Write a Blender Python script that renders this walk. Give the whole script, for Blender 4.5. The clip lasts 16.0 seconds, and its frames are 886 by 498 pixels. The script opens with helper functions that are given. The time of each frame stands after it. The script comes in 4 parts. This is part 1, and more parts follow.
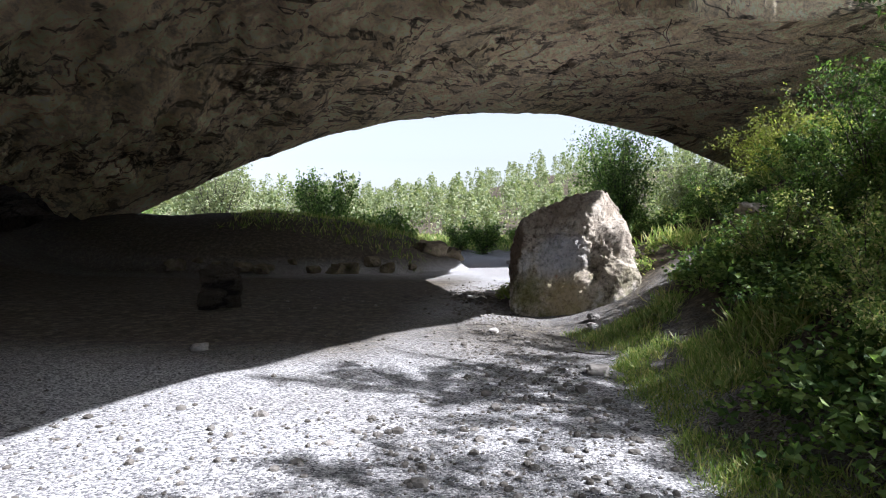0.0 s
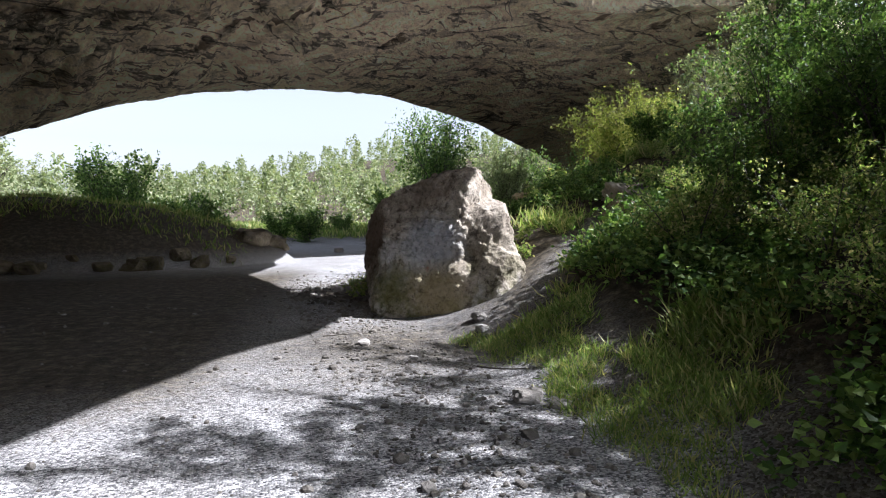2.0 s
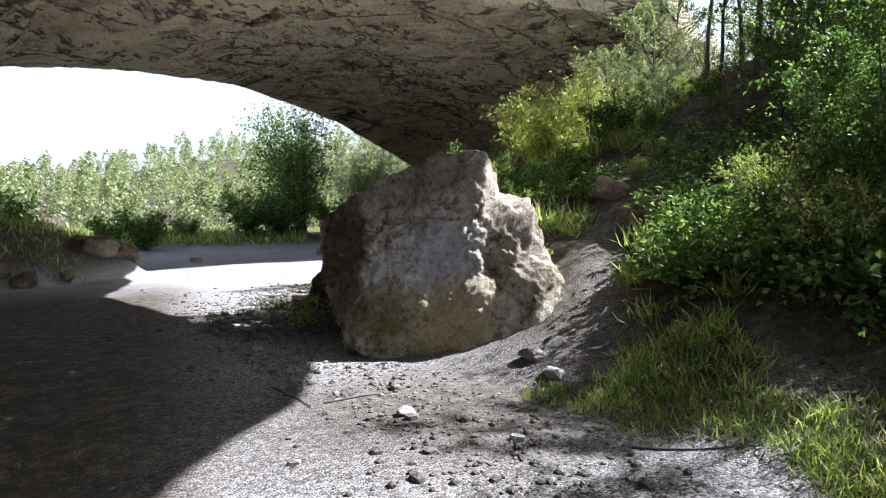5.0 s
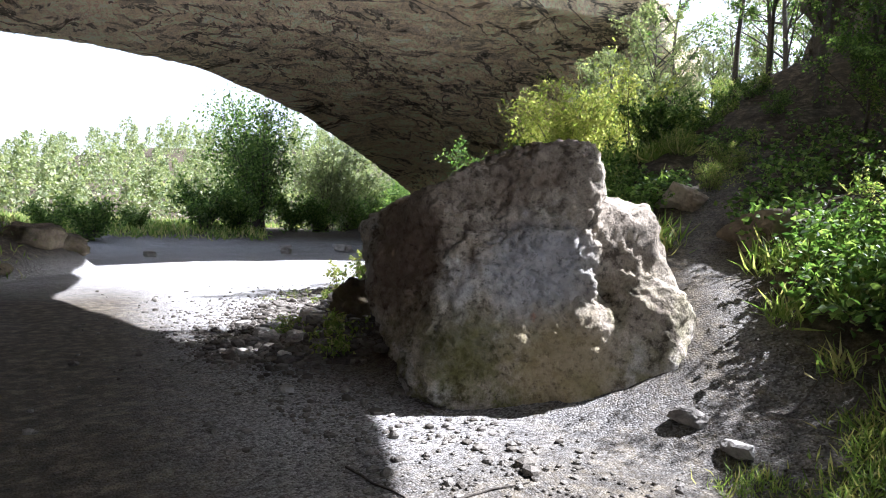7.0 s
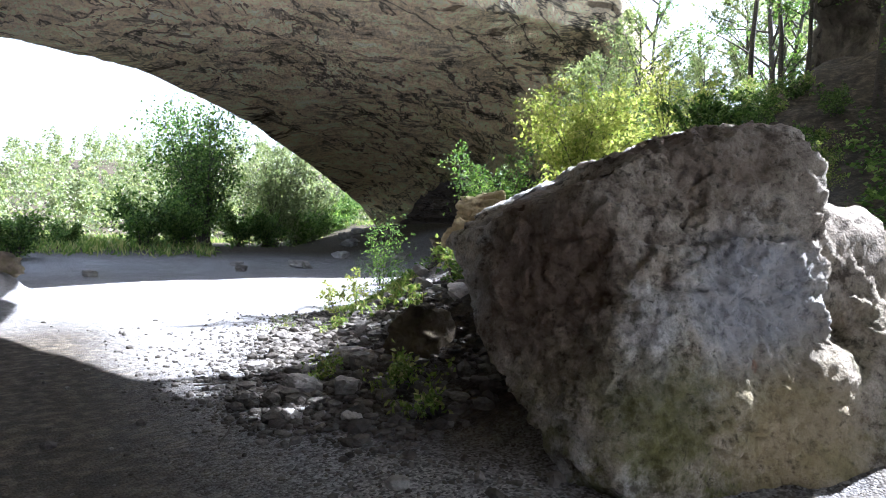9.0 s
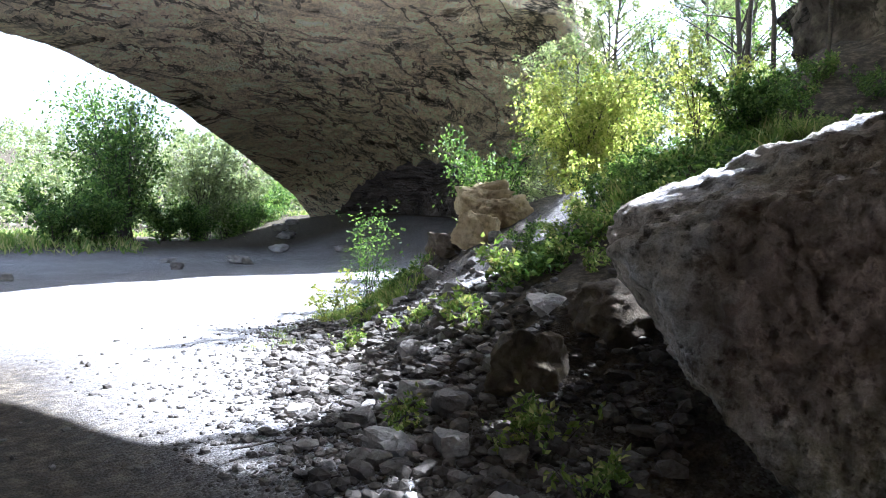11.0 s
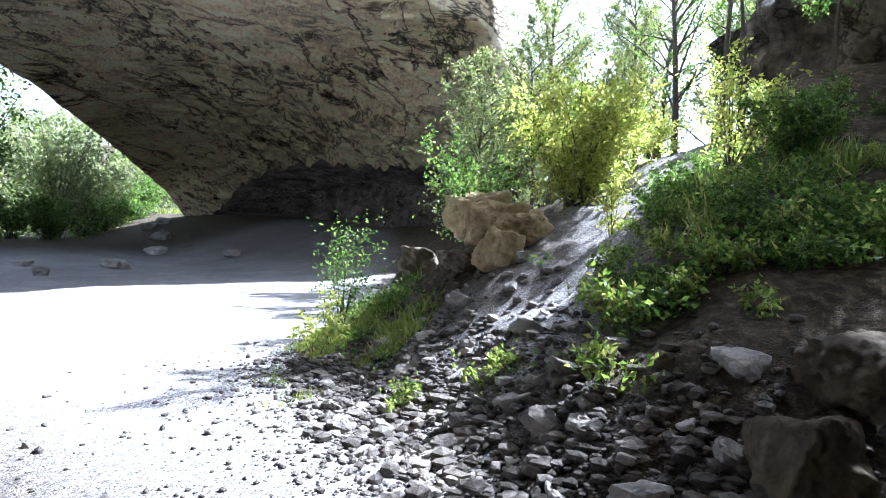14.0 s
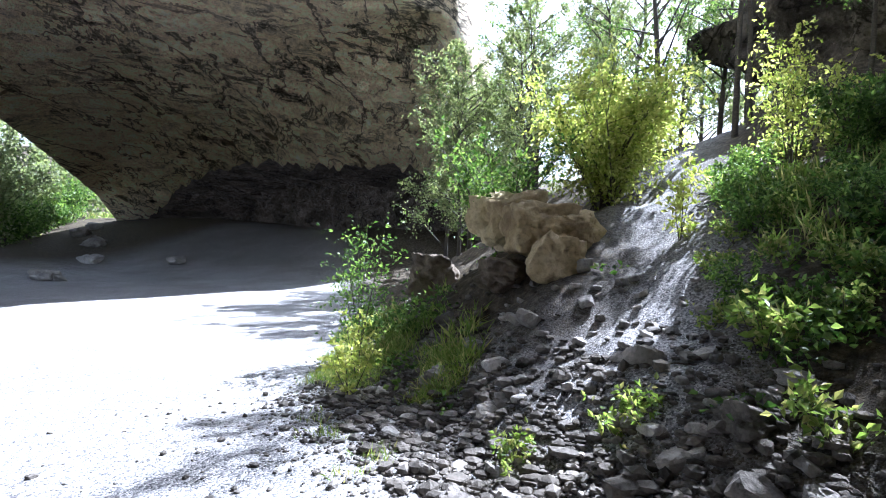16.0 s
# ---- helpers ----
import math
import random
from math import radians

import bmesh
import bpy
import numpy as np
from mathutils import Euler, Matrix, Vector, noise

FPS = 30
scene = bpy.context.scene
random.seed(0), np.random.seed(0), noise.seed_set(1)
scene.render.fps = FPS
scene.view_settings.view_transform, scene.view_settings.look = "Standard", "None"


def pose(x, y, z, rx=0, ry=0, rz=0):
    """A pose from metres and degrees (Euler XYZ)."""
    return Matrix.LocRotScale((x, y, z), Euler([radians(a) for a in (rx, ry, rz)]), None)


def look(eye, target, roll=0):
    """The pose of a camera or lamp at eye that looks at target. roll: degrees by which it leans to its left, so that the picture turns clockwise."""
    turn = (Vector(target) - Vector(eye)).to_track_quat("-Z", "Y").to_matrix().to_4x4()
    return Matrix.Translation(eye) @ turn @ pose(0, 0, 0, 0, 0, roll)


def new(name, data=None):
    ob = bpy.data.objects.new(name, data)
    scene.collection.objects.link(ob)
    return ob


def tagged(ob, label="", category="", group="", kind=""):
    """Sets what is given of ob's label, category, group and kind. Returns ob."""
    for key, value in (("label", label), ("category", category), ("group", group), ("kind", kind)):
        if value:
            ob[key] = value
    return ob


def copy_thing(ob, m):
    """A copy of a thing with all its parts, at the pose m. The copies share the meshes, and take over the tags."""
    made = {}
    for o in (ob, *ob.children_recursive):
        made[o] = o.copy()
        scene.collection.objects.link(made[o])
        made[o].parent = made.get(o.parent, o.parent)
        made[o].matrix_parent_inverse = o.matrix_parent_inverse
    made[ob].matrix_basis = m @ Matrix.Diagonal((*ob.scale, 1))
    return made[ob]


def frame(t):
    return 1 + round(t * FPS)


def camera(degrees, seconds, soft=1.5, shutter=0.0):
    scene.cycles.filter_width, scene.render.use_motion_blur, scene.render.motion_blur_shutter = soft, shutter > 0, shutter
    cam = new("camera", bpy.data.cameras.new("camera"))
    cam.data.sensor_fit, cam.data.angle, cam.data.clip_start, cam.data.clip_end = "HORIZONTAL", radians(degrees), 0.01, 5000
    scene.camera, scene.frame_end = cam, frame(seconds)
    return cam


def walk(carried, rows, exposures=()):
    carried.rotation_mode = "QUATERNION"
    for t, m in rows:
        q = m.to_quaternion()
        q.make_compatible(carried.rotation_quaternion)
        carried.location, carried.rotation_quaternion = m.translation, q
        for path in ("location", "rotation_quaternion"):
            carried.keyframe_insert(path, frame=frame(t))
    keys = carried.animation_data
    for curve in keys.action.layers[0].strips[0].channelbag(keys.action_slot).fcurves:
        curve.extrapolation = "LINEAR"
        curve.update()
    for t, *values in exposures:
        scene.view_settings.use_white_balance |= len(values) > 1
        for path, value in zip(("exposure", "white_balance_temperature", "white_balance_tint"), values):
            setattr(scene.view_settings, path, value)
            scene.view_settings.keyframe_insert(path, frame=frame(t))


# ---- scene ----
cam = camera(72.2, 16.0, 1.0)
PATH = [
    (0, (-0.081, 0.502, 1.481), (-0.054, 2.501, 1.411), 1.0),
    (0.5, (-0.138, 1.084, 1.461), (0.104, 3.068, 1.386), 1.4),
    (1, (-0.241, 1.664, 1.467), (0.163, 3.621, 1.384), 2.6),
    (1.5, (-0.416, 2.217, 1.464), (0.096, 4.148, 1.378), 3.5),
    (2, (-0.519, 2.761, 1.428), (0.101, 4.66, 1.32), 0.4),
    (2.5, (-0.721, 3.278, 1.436), (-0.023, 5.149, 1.328), 0.6),
    (3, (-0.885, 3.791, 1.433), (-0.095, 5.625, 1.323), 0.3),
    (3.5, (-0.98, 4.352, 1.444), (-0.109, 6.149, 1.332), 0.5),
    (3.7, (-1.022, 4.535, 1.422), (-0.124, 6.319, 1.315), 1.2),
    (5.8, (-1.642, 7.128, 1.358), (-0.484, 8.756, 1.263), -1.0),
    (6, (-1.62, 7.347, 1.378), (-0.458, 8.973, 1.286), -0.6),
    (6.5, (-1.607, 7.862, 1.363), (-0.424, 9.473, 1.286), 2.4),
    (7, (-1.625, 8.363, 1.355), (-0.398, 9.941, 1.275), 2.7),
    (7.5, (-1.627, 8.907, 1.337), (-0.365, 10.457, 1.262), 1.8),
    (8, (-1.712, 9.514, 1.334), (-0.41, 11.032, 1.298), 2.5),
    (8.5, (-1.695, 10.056, 1.297), (-0.357, 11.543, 1.263), 2.4),
    (9, (-1.714, 10.642, 1.277), (-0.34, 12.095, 1.251), 2.3),
    (9.2, (-1.722, 10.836, 1.277), (-0.334, 12.276, 1.255), 2.4),
    (11.3, (-1.781, 12.999, 1.372), (-0.219, 14.247, 1.314), 2.1),
    (11.5, (-1.804, 13.174, 1.35), (-0.229, 14.406, 1.293), 2.7),
    (12, (-1.809, 13.688, 1.386), (-0.195, 14.867, 1.333), 1.9),
    (12.5, (-1.703, 14.236, 1.391), (-0.05, 15.36, 1.336), 0.7),
    (13, (-1.795, 14.699, 1.412), (-0.101, 15.761, 1.369), 3.1),
    (13.5, (-1.78, 15.137, 1.432), (-0.035, 16.113, 1.404), 3.4),
    (14, (-1.661, 15.629, 1.468), (0.114, 16.551, 1.447), 3.2),
    (14.5, (-1.619, 16.108, 1.493), (0.181, 16.98, 1.483), 2.5),
    (15, (-1.412, 16.59, 1.442), (0.409, 17.416, 1.433), 2.1),
    (15.5, (-1.206, 17.078, 1.46), (0.632, 17.867, 1.452), 3.0),
    (16, (-1.08, 17.547, 1.52), (0.778, 18.287, 1.507), 2.1),
]
EXPOSURES = [(0, 1.42, 5700, 15), (3.5, 1.52, 5700, 15), (6, 1.87, 5700, 16), (9, 2.45, 5350, 15), (12.5, 2.75, 5150, 15), (16, 2.28, 5150, 15)]
walk(cam, [(t, look(eye, target, roll)) for t, eye, target, roll in PATH], EXPOSURES)

# ---- light ----
TO_SUN = Vector((7.2, -2.6, 8.1)).normalized()
world = bpy.data.worlds.new("sky")
world.use_nodes = True
scene.world = world
wt = world.node_tree
sky = wt.nodes.new("ShaderNodeTexSky")
sky.sky_type, sky.sun_disc = "NISHITA", False
sky.sun_elevation, sky.sun_rotation = math.asin(TO_SUN.z), math.atan2(TO_SUN.x, TO_SUN.y)
sky.air_density, sky.dust_density, sky.ozone_density = 1.2, 1.6, 0.4
haze = wt.nodes.new("ShaderNodeHueSaturation")  # a milky summer sky
haze.inputs["Saturation"].default_value = 0.3
wt.links.new(sky.outputs[0], haze.inputs["Color"])
wt.links.new(haze.outputs[0], wt.nodes["Background"].inputs[0])
wt.nodes["Background"].inputs[1].default_value = 0.08
sun = new("sun", bpy.data.lights.new("sun", "SUN"))
sun.data.energy, sun.data.angle, sun.data.color = 5.0, radians(0.55), (1.0, 0.965, 0.9)
sun.matrix_world = look(TO_SUN * 80, (0, 0, 0))


# ---- materials ----
def material(name):
    m = bpy.data.materials.new(name)
    m.use_nodes = True
    return m, m.node_tree, m.node_tree.nodes["Principled BSDF"]


def node(t, kind, **values):
    n = t.nodes.new("ShaderNode" + kind)
    for key, value in values.items():
        n.inputs[key].default_value = value
    return n


def ramp(t, source, stops):
    n = t.nodes.new("ShaderNodeValToRGB")
    els = n.color_ramp.elements
    while len(els) < len(stops):
        els.new(0.5)
    for e, (p, c) in zip(els, stops):
        e.position, e.color = p, (*c, 1) if len(c) == 3 else (c[0], c[0], c[0], 1)
    t.links.new(source, n.inputs[0])
    return n.outputs[0]


def mix(t, fac, a, b, mode="MIX"):
    n = t.nodes.new("ShaderNodeMix")
    n.data_type, n.blend_type = "RGBA", mode
    for i, v in ((0, fac), (6, a), (7, b)):
        if isinstance(v, (int, float)):
            n.inputs[i].default_value = v
        elif isinstance(v, tuple):
            n.inputs[i].default_value = (*v, 1)
        else:
            t.links.new(v, n.inputs[i])
    return n.outputs[2]


def tex(t, kind, coord, scale, detail=6.0, rough=0.6, stretch=None, turn=(0, 0, 0), distortion=0.0):
    if stretch:
        mp = t.nodes.new("ShaderNodeMapping")
        mp.vector_type = "TEXTURE"
        mp.inputs["Scale"].default_value, mp.inputs["Rotation"].default_value = stretch, turn
        t.links.new(coord, mp.inputs[0])
        coord = mp.outputs[0]
    n = t.nodes.new("ShaderNodeTex" + kind)
    n.inputs["Scale"].default_value = scale
    if kind == "Noise":
        n.inputs["Detail"].default_value, n.inputs["Roughness"].default_value = detail, rough
        n.inputs["Distortion"].default_value = distortion
    t.links.new(coord, n.inputs["Vector"])
    return n.outputs[0]


def bumped(t, bsdf, heights):
    prev = None
    for h, dist, strength in heights:
        b = t.nodes.new("ShaderNodeBump")
        b.inputs["Distance"].default_value, b.inputs["Strength"].default_value = dist, strength
        t.links.new(h, b.inputs["Height"])
        if prev:
            t.links.new(prev, b.inputs["Normal"])
        prev = b.outputs[0]
    t.links.new(prev, bsdf.inputs["Normal"])


def rock_material(name, light, mid, dark, scale=1.0, moss=0.0, strata=None, bump=1.0, tint=None, varied=False):
    m, t, p = material(name)
    geo = t.nodes.new("ShaderNodeNewGeometry")
    pos = geo.outputs["Position"]
    big = tex(t, "Noise", pos, 0.45 * scale, 5, 0.6)
    fine = tex(t, "Noise", pos, 5 * scale, 8, 0.7)
    col = ramp(t, big, [(0.33, dark), (0.5, mid), (0.68, light)])
    col = mix(t, 0.75, col, ramp(t, fine, [(0.3, (0.5,)), (0.55, (1.1,))]), "MULTIPLY")
    heights = [(big, 0.25 / scale, 0.5 * bump), (fine, 0.05 / scale, 0.8 * bump)]
    if strata:
        # bedding streaks, thin cracks and dark blotches along the bearing of the beds
        along = (0, 0, -0.72)
        bands = tex(t, "Noise", pos, 1.1, 8, 0.68, (5.0, 1.0, 0.8), along, 0.6)
        col = mix(t, strata, col, ramp(t, bands, [(0.32, (0.14, 0.12, 0.105)), (0.37, (1.0, 0.97, 0.92)), (0.5, (1.3, 1.27, 1.2)), (0.62, (1.5, 1.46, 1.38))]), "MULTIPLY")
        flake = tex(t, "Noise", pos, 0.55, 7, 0.6, (5.0, 1.0, 0.7), (0, 0, -0.6), 0.4)
        line = ramp(t, flake, [(0.468, (1.0,)), (0.49, (0.05,)), (0.505, (0.05,)), (0.525, (1.0,))])
        where = ramp(t, tex(t, "Noise", pos, 0.16, 4, 0.6), [(0.44, (0.05,)), (0.6, (0.85,))])
        col = mix(t, where, col, line, "MULTIPLY")
        # long open joints that run across the beds
        joint = tex(t, "Noise", pos, 0.34, 5, 0.58, (6.5, 1.0, 0.8), (0, 0, 0.3), 0.25)
        joints = ramp(t, joint, [(0.482, (1.0,)), (0.496, (0.06,)), (0.503, (0.06,)), (0.52, (1.0,))])
        col = mix(t, 0.8, col, joints, "MULTIPLY")
        heights.append((joints, 0.3, 1.0 * bump))
        chip = tex(t, "Noise", pos, 2.6, 5, 0.7, (2.2, 1.0, 0.8), (0, 0, -0.2), 1.0)
        col = mix(t, 0.7, col, ramp(t, chip, [(0.31, (0.2,)), (0.37, (1.0,)), (0.6, (1.25,))]), "MULTIPLY")
        blot = tex(t, "Noise", pos, 0.5, 4, 0.6, (3.0, 1.0, 1.0), along, 0.5)
        col = mix(t, 1.0, col, ramp(t, blot, [(0.33, (0.25, 0.22, 0.2)), (0.38, (1.0,))]), "MULTIPLY")
        heights += [(bands, 1.0, 1.0 * bump), (line, 0.2, 0.9 * bump), (chip, 0.35, 1.0 * bump)]
    if tint:
        spots = tex(t, "Noise", pos, tint[1], 4, 0.65)
        col = mix(t, ramp(t, spots, [(0.55, (0,)), (0.66, (1,))]), col, tint[0])
    if varied:
        info = t.nodes.new("ShaderNodeObjectInfo")
        for source in (info.outputs["Random"], geo.outputs["Random Per Island"]):
            col = mix(t, 1.0, col, ramp(t, source, [(0.0, (0.55, 0.53, 0.5)), (0.6, (0.95, 0.94, 0.92)), (1.0, (1.3, 1.3, 1.3))]), "MULTIPLY")
    if moss:
        patch = tex(t, "Noise", pos, 1.7 * scale, 6, 0.7)
        low = t.nodes.new("ShaderNodeSeparateXYZ")
        t.links.new(pos, low.inputs[0])
        mr = node(t, "MapRange")
        mr.inputs[1].default_value, mr.inputs[2].default_value, mr.inputs[3].default_value, mr.inputs[4].default_value = -0.2, 1.3, moss, 0.0
        t.links.new(low.outputs[2], mr.inputs[0])
        am = t.nodes.new("ShaderNodeMath")
        am.operation = "MULTIPLY"
        t.links.new(mr.outputs[0], am.inputs[0])
        t.links.new(ramp(t, patch, [(0.42, (0,)), (0.58, (1,))]), am.inputs[1])
        col = mix(t, am.outputs[0], col, (0.12, 0.12, 0.03))
    t.links.new(col, p.inputs["Base Color"])
    p.inputs["Roughness"].default_value = 0.92
    p.inputs["Specular IOR Level"].default_value = 0.2
    bumped(t, p, heights)
    return m


# darker cave rock: the shade of the recesses is put into its colour
SHADE_ROCK = rock_material("shade_dark_limestone", (0.10, 0.085, 0.07), (0.06, 0.051, 0.042), (0.03, 0.026, 0.021), 1.0, 0, 0.9)
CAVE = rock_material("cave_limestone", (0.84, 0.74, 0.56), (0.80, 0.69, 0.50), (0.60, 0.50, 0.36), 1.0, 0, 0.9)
BOULDER = rock_material("boulder_limestone", (0.50, 0.455, 0.385), (0.39, 0.34, 0.28), (0.215, 0.175, 0.135), 2.0, 0.9, None, 1.0, ((0.56, 0.55, 0.56), 0.9))
STONE = rock_material("scree_stone", (0.42, 0.40, 0.38), (0.31, 0.295, 0.28), (0.17, 0.16, 0.15), 4.0, 0.0, None, 1.6, None, True)
# pale-streaked cliff rock, its shaded side put into the dark tones
CLIFF = rock_material("shade_dark_cliff_limestone", (0.30, 0.265, 0.23), (0.10, 0.087, 0.075), (0.035, 0.03, 0.026), 1.2, 0, 0.7)
BROWN_ROCK = rock_material("dark_brown_rock", (0.24, 0.20, 0.15), (0.15, 0.12, 0.09), (0.06, 0.05, 0.038), 3.5, 0.35, None, 1.8)
RUBBLE = rock_material("mottled_scree_stone", (0.44, 0.41, 0.38), (0.27, 0.255, 0.24), (0.10, 0.093, 0.087), 5.0, 0.0, None, 2.0, None, True)
OCHRE = rock_material("ochre_rock", (0.52, 0.43, 0.28), (0.41, 0.32, 0.18), (0.21, 0.15, 0.085), 2.5, 0.0, None, 1.6)


def ground_material():
    m, t, p = material("gravel_soil_and_shade")
    geo = t.nodes.new("ShaderNodeNewGeometry")
    pos = geo.outputs["Position"]
    cells = t.nodes.new("ShaderNodeTexVoronoi")
    cells.inputs["Scale"].default_value = 55
    t.links.new(pos, cells.inputs["Vector"])
    sep = t.nodes.new("ShaderNodeSeparateColor")
    t.links.new(cells.outputs["Color"], sep.inputs[0])
    grit = ramp(t, sep.outputs[0], [(0, (0.09, 0.09, 0.095)), (0.5, (0.36, 0.355, 0.355)), (1, (0.70, 0.69, 0.68))])
    small = tex(t, "Noise", pos, 60, 4, 0.7)
    grit = mix(t, 0.6, grit, ramp(t, small, [(0.3, (0.45,)), (0.65, (1.15,))]), "MULTIPLY")
    patch = tex(t, "Noise", pos, 0.5, 6, 0.6)
    grit = mix(t, 0.5, grit, ramp(t, patch, [(0.35, (0.6, 0.57, 0.55)), (0.65, (1.1, 1.1, 1.12))]), "MULTIPLY")
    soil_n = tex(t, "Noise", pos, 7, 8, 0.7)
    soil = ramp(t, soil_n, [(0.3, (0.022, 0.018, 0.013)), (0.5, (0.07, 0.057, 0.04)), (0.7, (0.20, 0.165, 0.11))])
    # mixes in soil, and on the cave floor also painted shade
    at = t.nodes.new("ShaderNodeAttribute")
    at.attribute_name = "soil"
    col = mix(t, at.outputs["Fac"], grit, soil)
    t.links.new(col, p.inputs["Base Color"])
    p.inputs["Roughness"].default_value = 0.95
    p.inputs["Specular IOR Level"].default_value = 0.15
    bumped(t, p, [(cells.outputs["Distance"], -0.02, 0.6), (small, 0.01, 0.5), (soil_n, 0.05, 0.5)])
    return m


GROUND = ground_material()


def leaf_material(name, stops, through_light=0.45):
    m = bpy.data.materials.new(name)
    m.use_nodes = True
    t = m.node_tree
    p = t.nodes["Principled BSDF"]
    geo = t.nodes.new("ShaderNodeNewGeometry")
    col = ramp(t, geo.outputs["Random Per Island"], stops)
    veins = tex(t, "Noise", geo.outputs["Position"], 40, 3, 0.6)
    col = mix(t, 0.4, col, ramp(t, veins, [(0.3, (0.6,)), (0.7, (1.2,))]), "MULTIPLY")
    t.links.new(col, p.inputs["Base Color"])
    p.inputs["Roughness"].default_value = 0.5
    p.inputs["Specular IOR Level"].default_value = 0.35
    tr = t.nodes.new("ShaderNodeBsdfTranslucent")
    bright = mix(t, 1.0, col, (1.4, 1.5, 0.8), "MULTIPLY")
    t.links.new(bright, tr.inputs[0])
    ms = t.nodes.new("ShaderNodeMixShader")
    ms.inputs[0].default_value = through_light
    t.links.new(p.outputs[0], ms.inputs[1])
    t.links.new(tr.outputs[0], ms.inputs[2])
    t.links.new(ms.outputs[0], t.nodes["Material Output"].inputs[0])
    return m


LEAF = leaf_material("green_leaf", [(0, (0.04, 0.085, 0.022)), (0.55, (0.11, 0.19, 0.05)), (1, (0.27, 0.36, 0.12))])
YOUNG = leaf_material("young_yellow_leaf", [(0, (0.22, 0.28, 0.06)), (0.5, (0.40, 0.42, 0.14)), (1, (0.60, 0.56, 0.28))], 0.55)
# paler copy of the green leaf, distance haze put into the colour
HAZY_LEAF = leaf_material("haze_pale_leaf", [(0, (0.13, 0.17, 0.085)), (0.5, (0.24, 0.28, 0.15)), (1, (0.37, 0.38, 0.24))], 0.4)
GRASS = leaf_material("grass_blade", [(0, (0.10, 0.17, 0.04)), (0.55, (0.24, 0.32, 0.09)), (1, (0.50, 0.44, 0.24))], 0.45)


def bark_material():
    m, t, p = material("bark")
    geo = t.nodes.new("ShaderNodeNewGeometry")
    n = tex(t, "Noise", geo.outputs["Position"], 14, 6, 0.7, (1, 1, 0.2))
    t.links.new(ramp(t, n, [(0.3, (0.03, 0.025, 0.02)), (0.7, (0.14, 0.12, 0.1))]), p.inputs["Base Color"])
    p.inputs["Roughness"].default_value = 0.9
    bumped(t, p, [(n, 0.02, 0.8)])
    return m


BARK = bark_material()


# ---- mesh helpers ----
def lattice(ix, iy, iz, seed):
    h = (ix * 374761393 + iy * 668265263 + iz * 2147483647 + seed * 1274126177) & 0xFFFFFFFF
    h = ((h ^ (h >> 13)) * 1274126177) & 0xFFFFFFFF
    h = ((h ^ (h >> 16)) * 2246822519) & 0xFFFFFFFF
    return ((h ^ (h >> 15)) & 0xFFFF) / 32767.5 - 1.0


def vnoise(p, seed=0):
    """Smooth noise, -1 to 1, at the rows of p (n, 3)."""
    i = np.floor(p).astype(np.int64)
    f = p - i
    f = f * f * (3 - 2 * f)
    out = 0
    for a in (0, 1):
        for b in (0, 1):
            for c in (0, 1):
                w = (f[:, 0] if a else 1 - f[:, 0]) * (f[:, 1] if b else 1 - f[:, 1]) * (f[:, 2] if c else 1 - f[:, 2])
                out = out + w * lattice(i[:, 0] + a, i[:, 1] + b, i[:, 2] + c, seed)
    return out


def fbm(p, octaves=4, seed=0, gain=0.5, ridged=False):
    out, amp = 0, 1.0
    for o in range(octaves):
        v = vnoise(p * 2.0 ** o + 17.3 * o, seed + o)
        out = out + amp * ((0.6 - 2 * np.abs(v)) if ridged else v)
        amp *= gain
    return out


def mesh_of(name, verts, faces, mat, smooth=True, attrs=()):
    me = bpy.data.meshes.new(name)
    me.from_pydata([tuple(v) for v in np.asarray(verts).tolist()], [], np.asarray(faces).tolist() if isinstance(faces, np.ndarray) else faces)
    me.materials.append(mat)
    if smooth:
        me.polygons.foreach_set("use_smooth", np.ones(len(me.polygons), bool))
    for key, values in attrs:
        a = me.attributes.new(key, "FLOAT", "POINT")
        a.data.foreach_set("value", np.asarray(values, np.float32))
    me.update()
    return me


def part(name, me, parent, label=""):
    ob = new(name, me)
    ob.parent = parent
    return tagged(ob, label)


def grid_faces(nu, nv):
    i = np.arange((nu - 1) * (nv - 1))
    a = (i // (nv - 1)) * nv + i % (nv - 1)
    return np.stack([a, a + 1, a + nv + 1, a + nv], 1)


def unit(v):
    return v / np.maximum(np.linalg.norm(v, axis=-1, keepdims=True), 1e-9)


def smoothstep(a, b, x):
    k = np.clip((x - a) / (b - a), 0, 1)
    return k * k * (3 - 2 * k)


# ---- the lie of the land ----
FOOT_Y = [-40, -4, 3, 6, 8, 10.5, 12, 13.5, 15.5, 16.8, 18, 19, 20.3, 22, 24, 27, 34, 60]
FOOT_X = [0.5, 1.2, 1.6, 1.9, 1.95, 2.05, 1.9, 1.5, 1.25, 2.0, 2.8, 3.4, 4.7, 6.2, 9.0, 15, 26, 60]
# the trodden ways over the slope: one to the saddle, one behind the great boulder
TRAIL = ([4, 7, 9, 13, 18], [17.7, 17.5, 18.1, 17.7, 17.0])
BY_PATH = ([3.3, 3.8, 4.7, 6.0, 9.0], [10.2, 10.9, 11.8, 12.7, 13.7])


def off_path(x, y, way):
    """How far a place lies from a trodden way, across it."""
    return np.abs(y - np.interp(x, way[0], way[1])) + 3 * np.maximum(way[0][0] - x, 0) + np.maximum(x - way[0][-1], 0)


def foot_distance(x, y):
    """How far a place lies beyond the foot of the wooded slope."""
    return (x - np.interp(y, FOOT_Y, FOOT_X)) * np.interp(y, [16, 22, 28], [1.0, 0.75, 0.6])


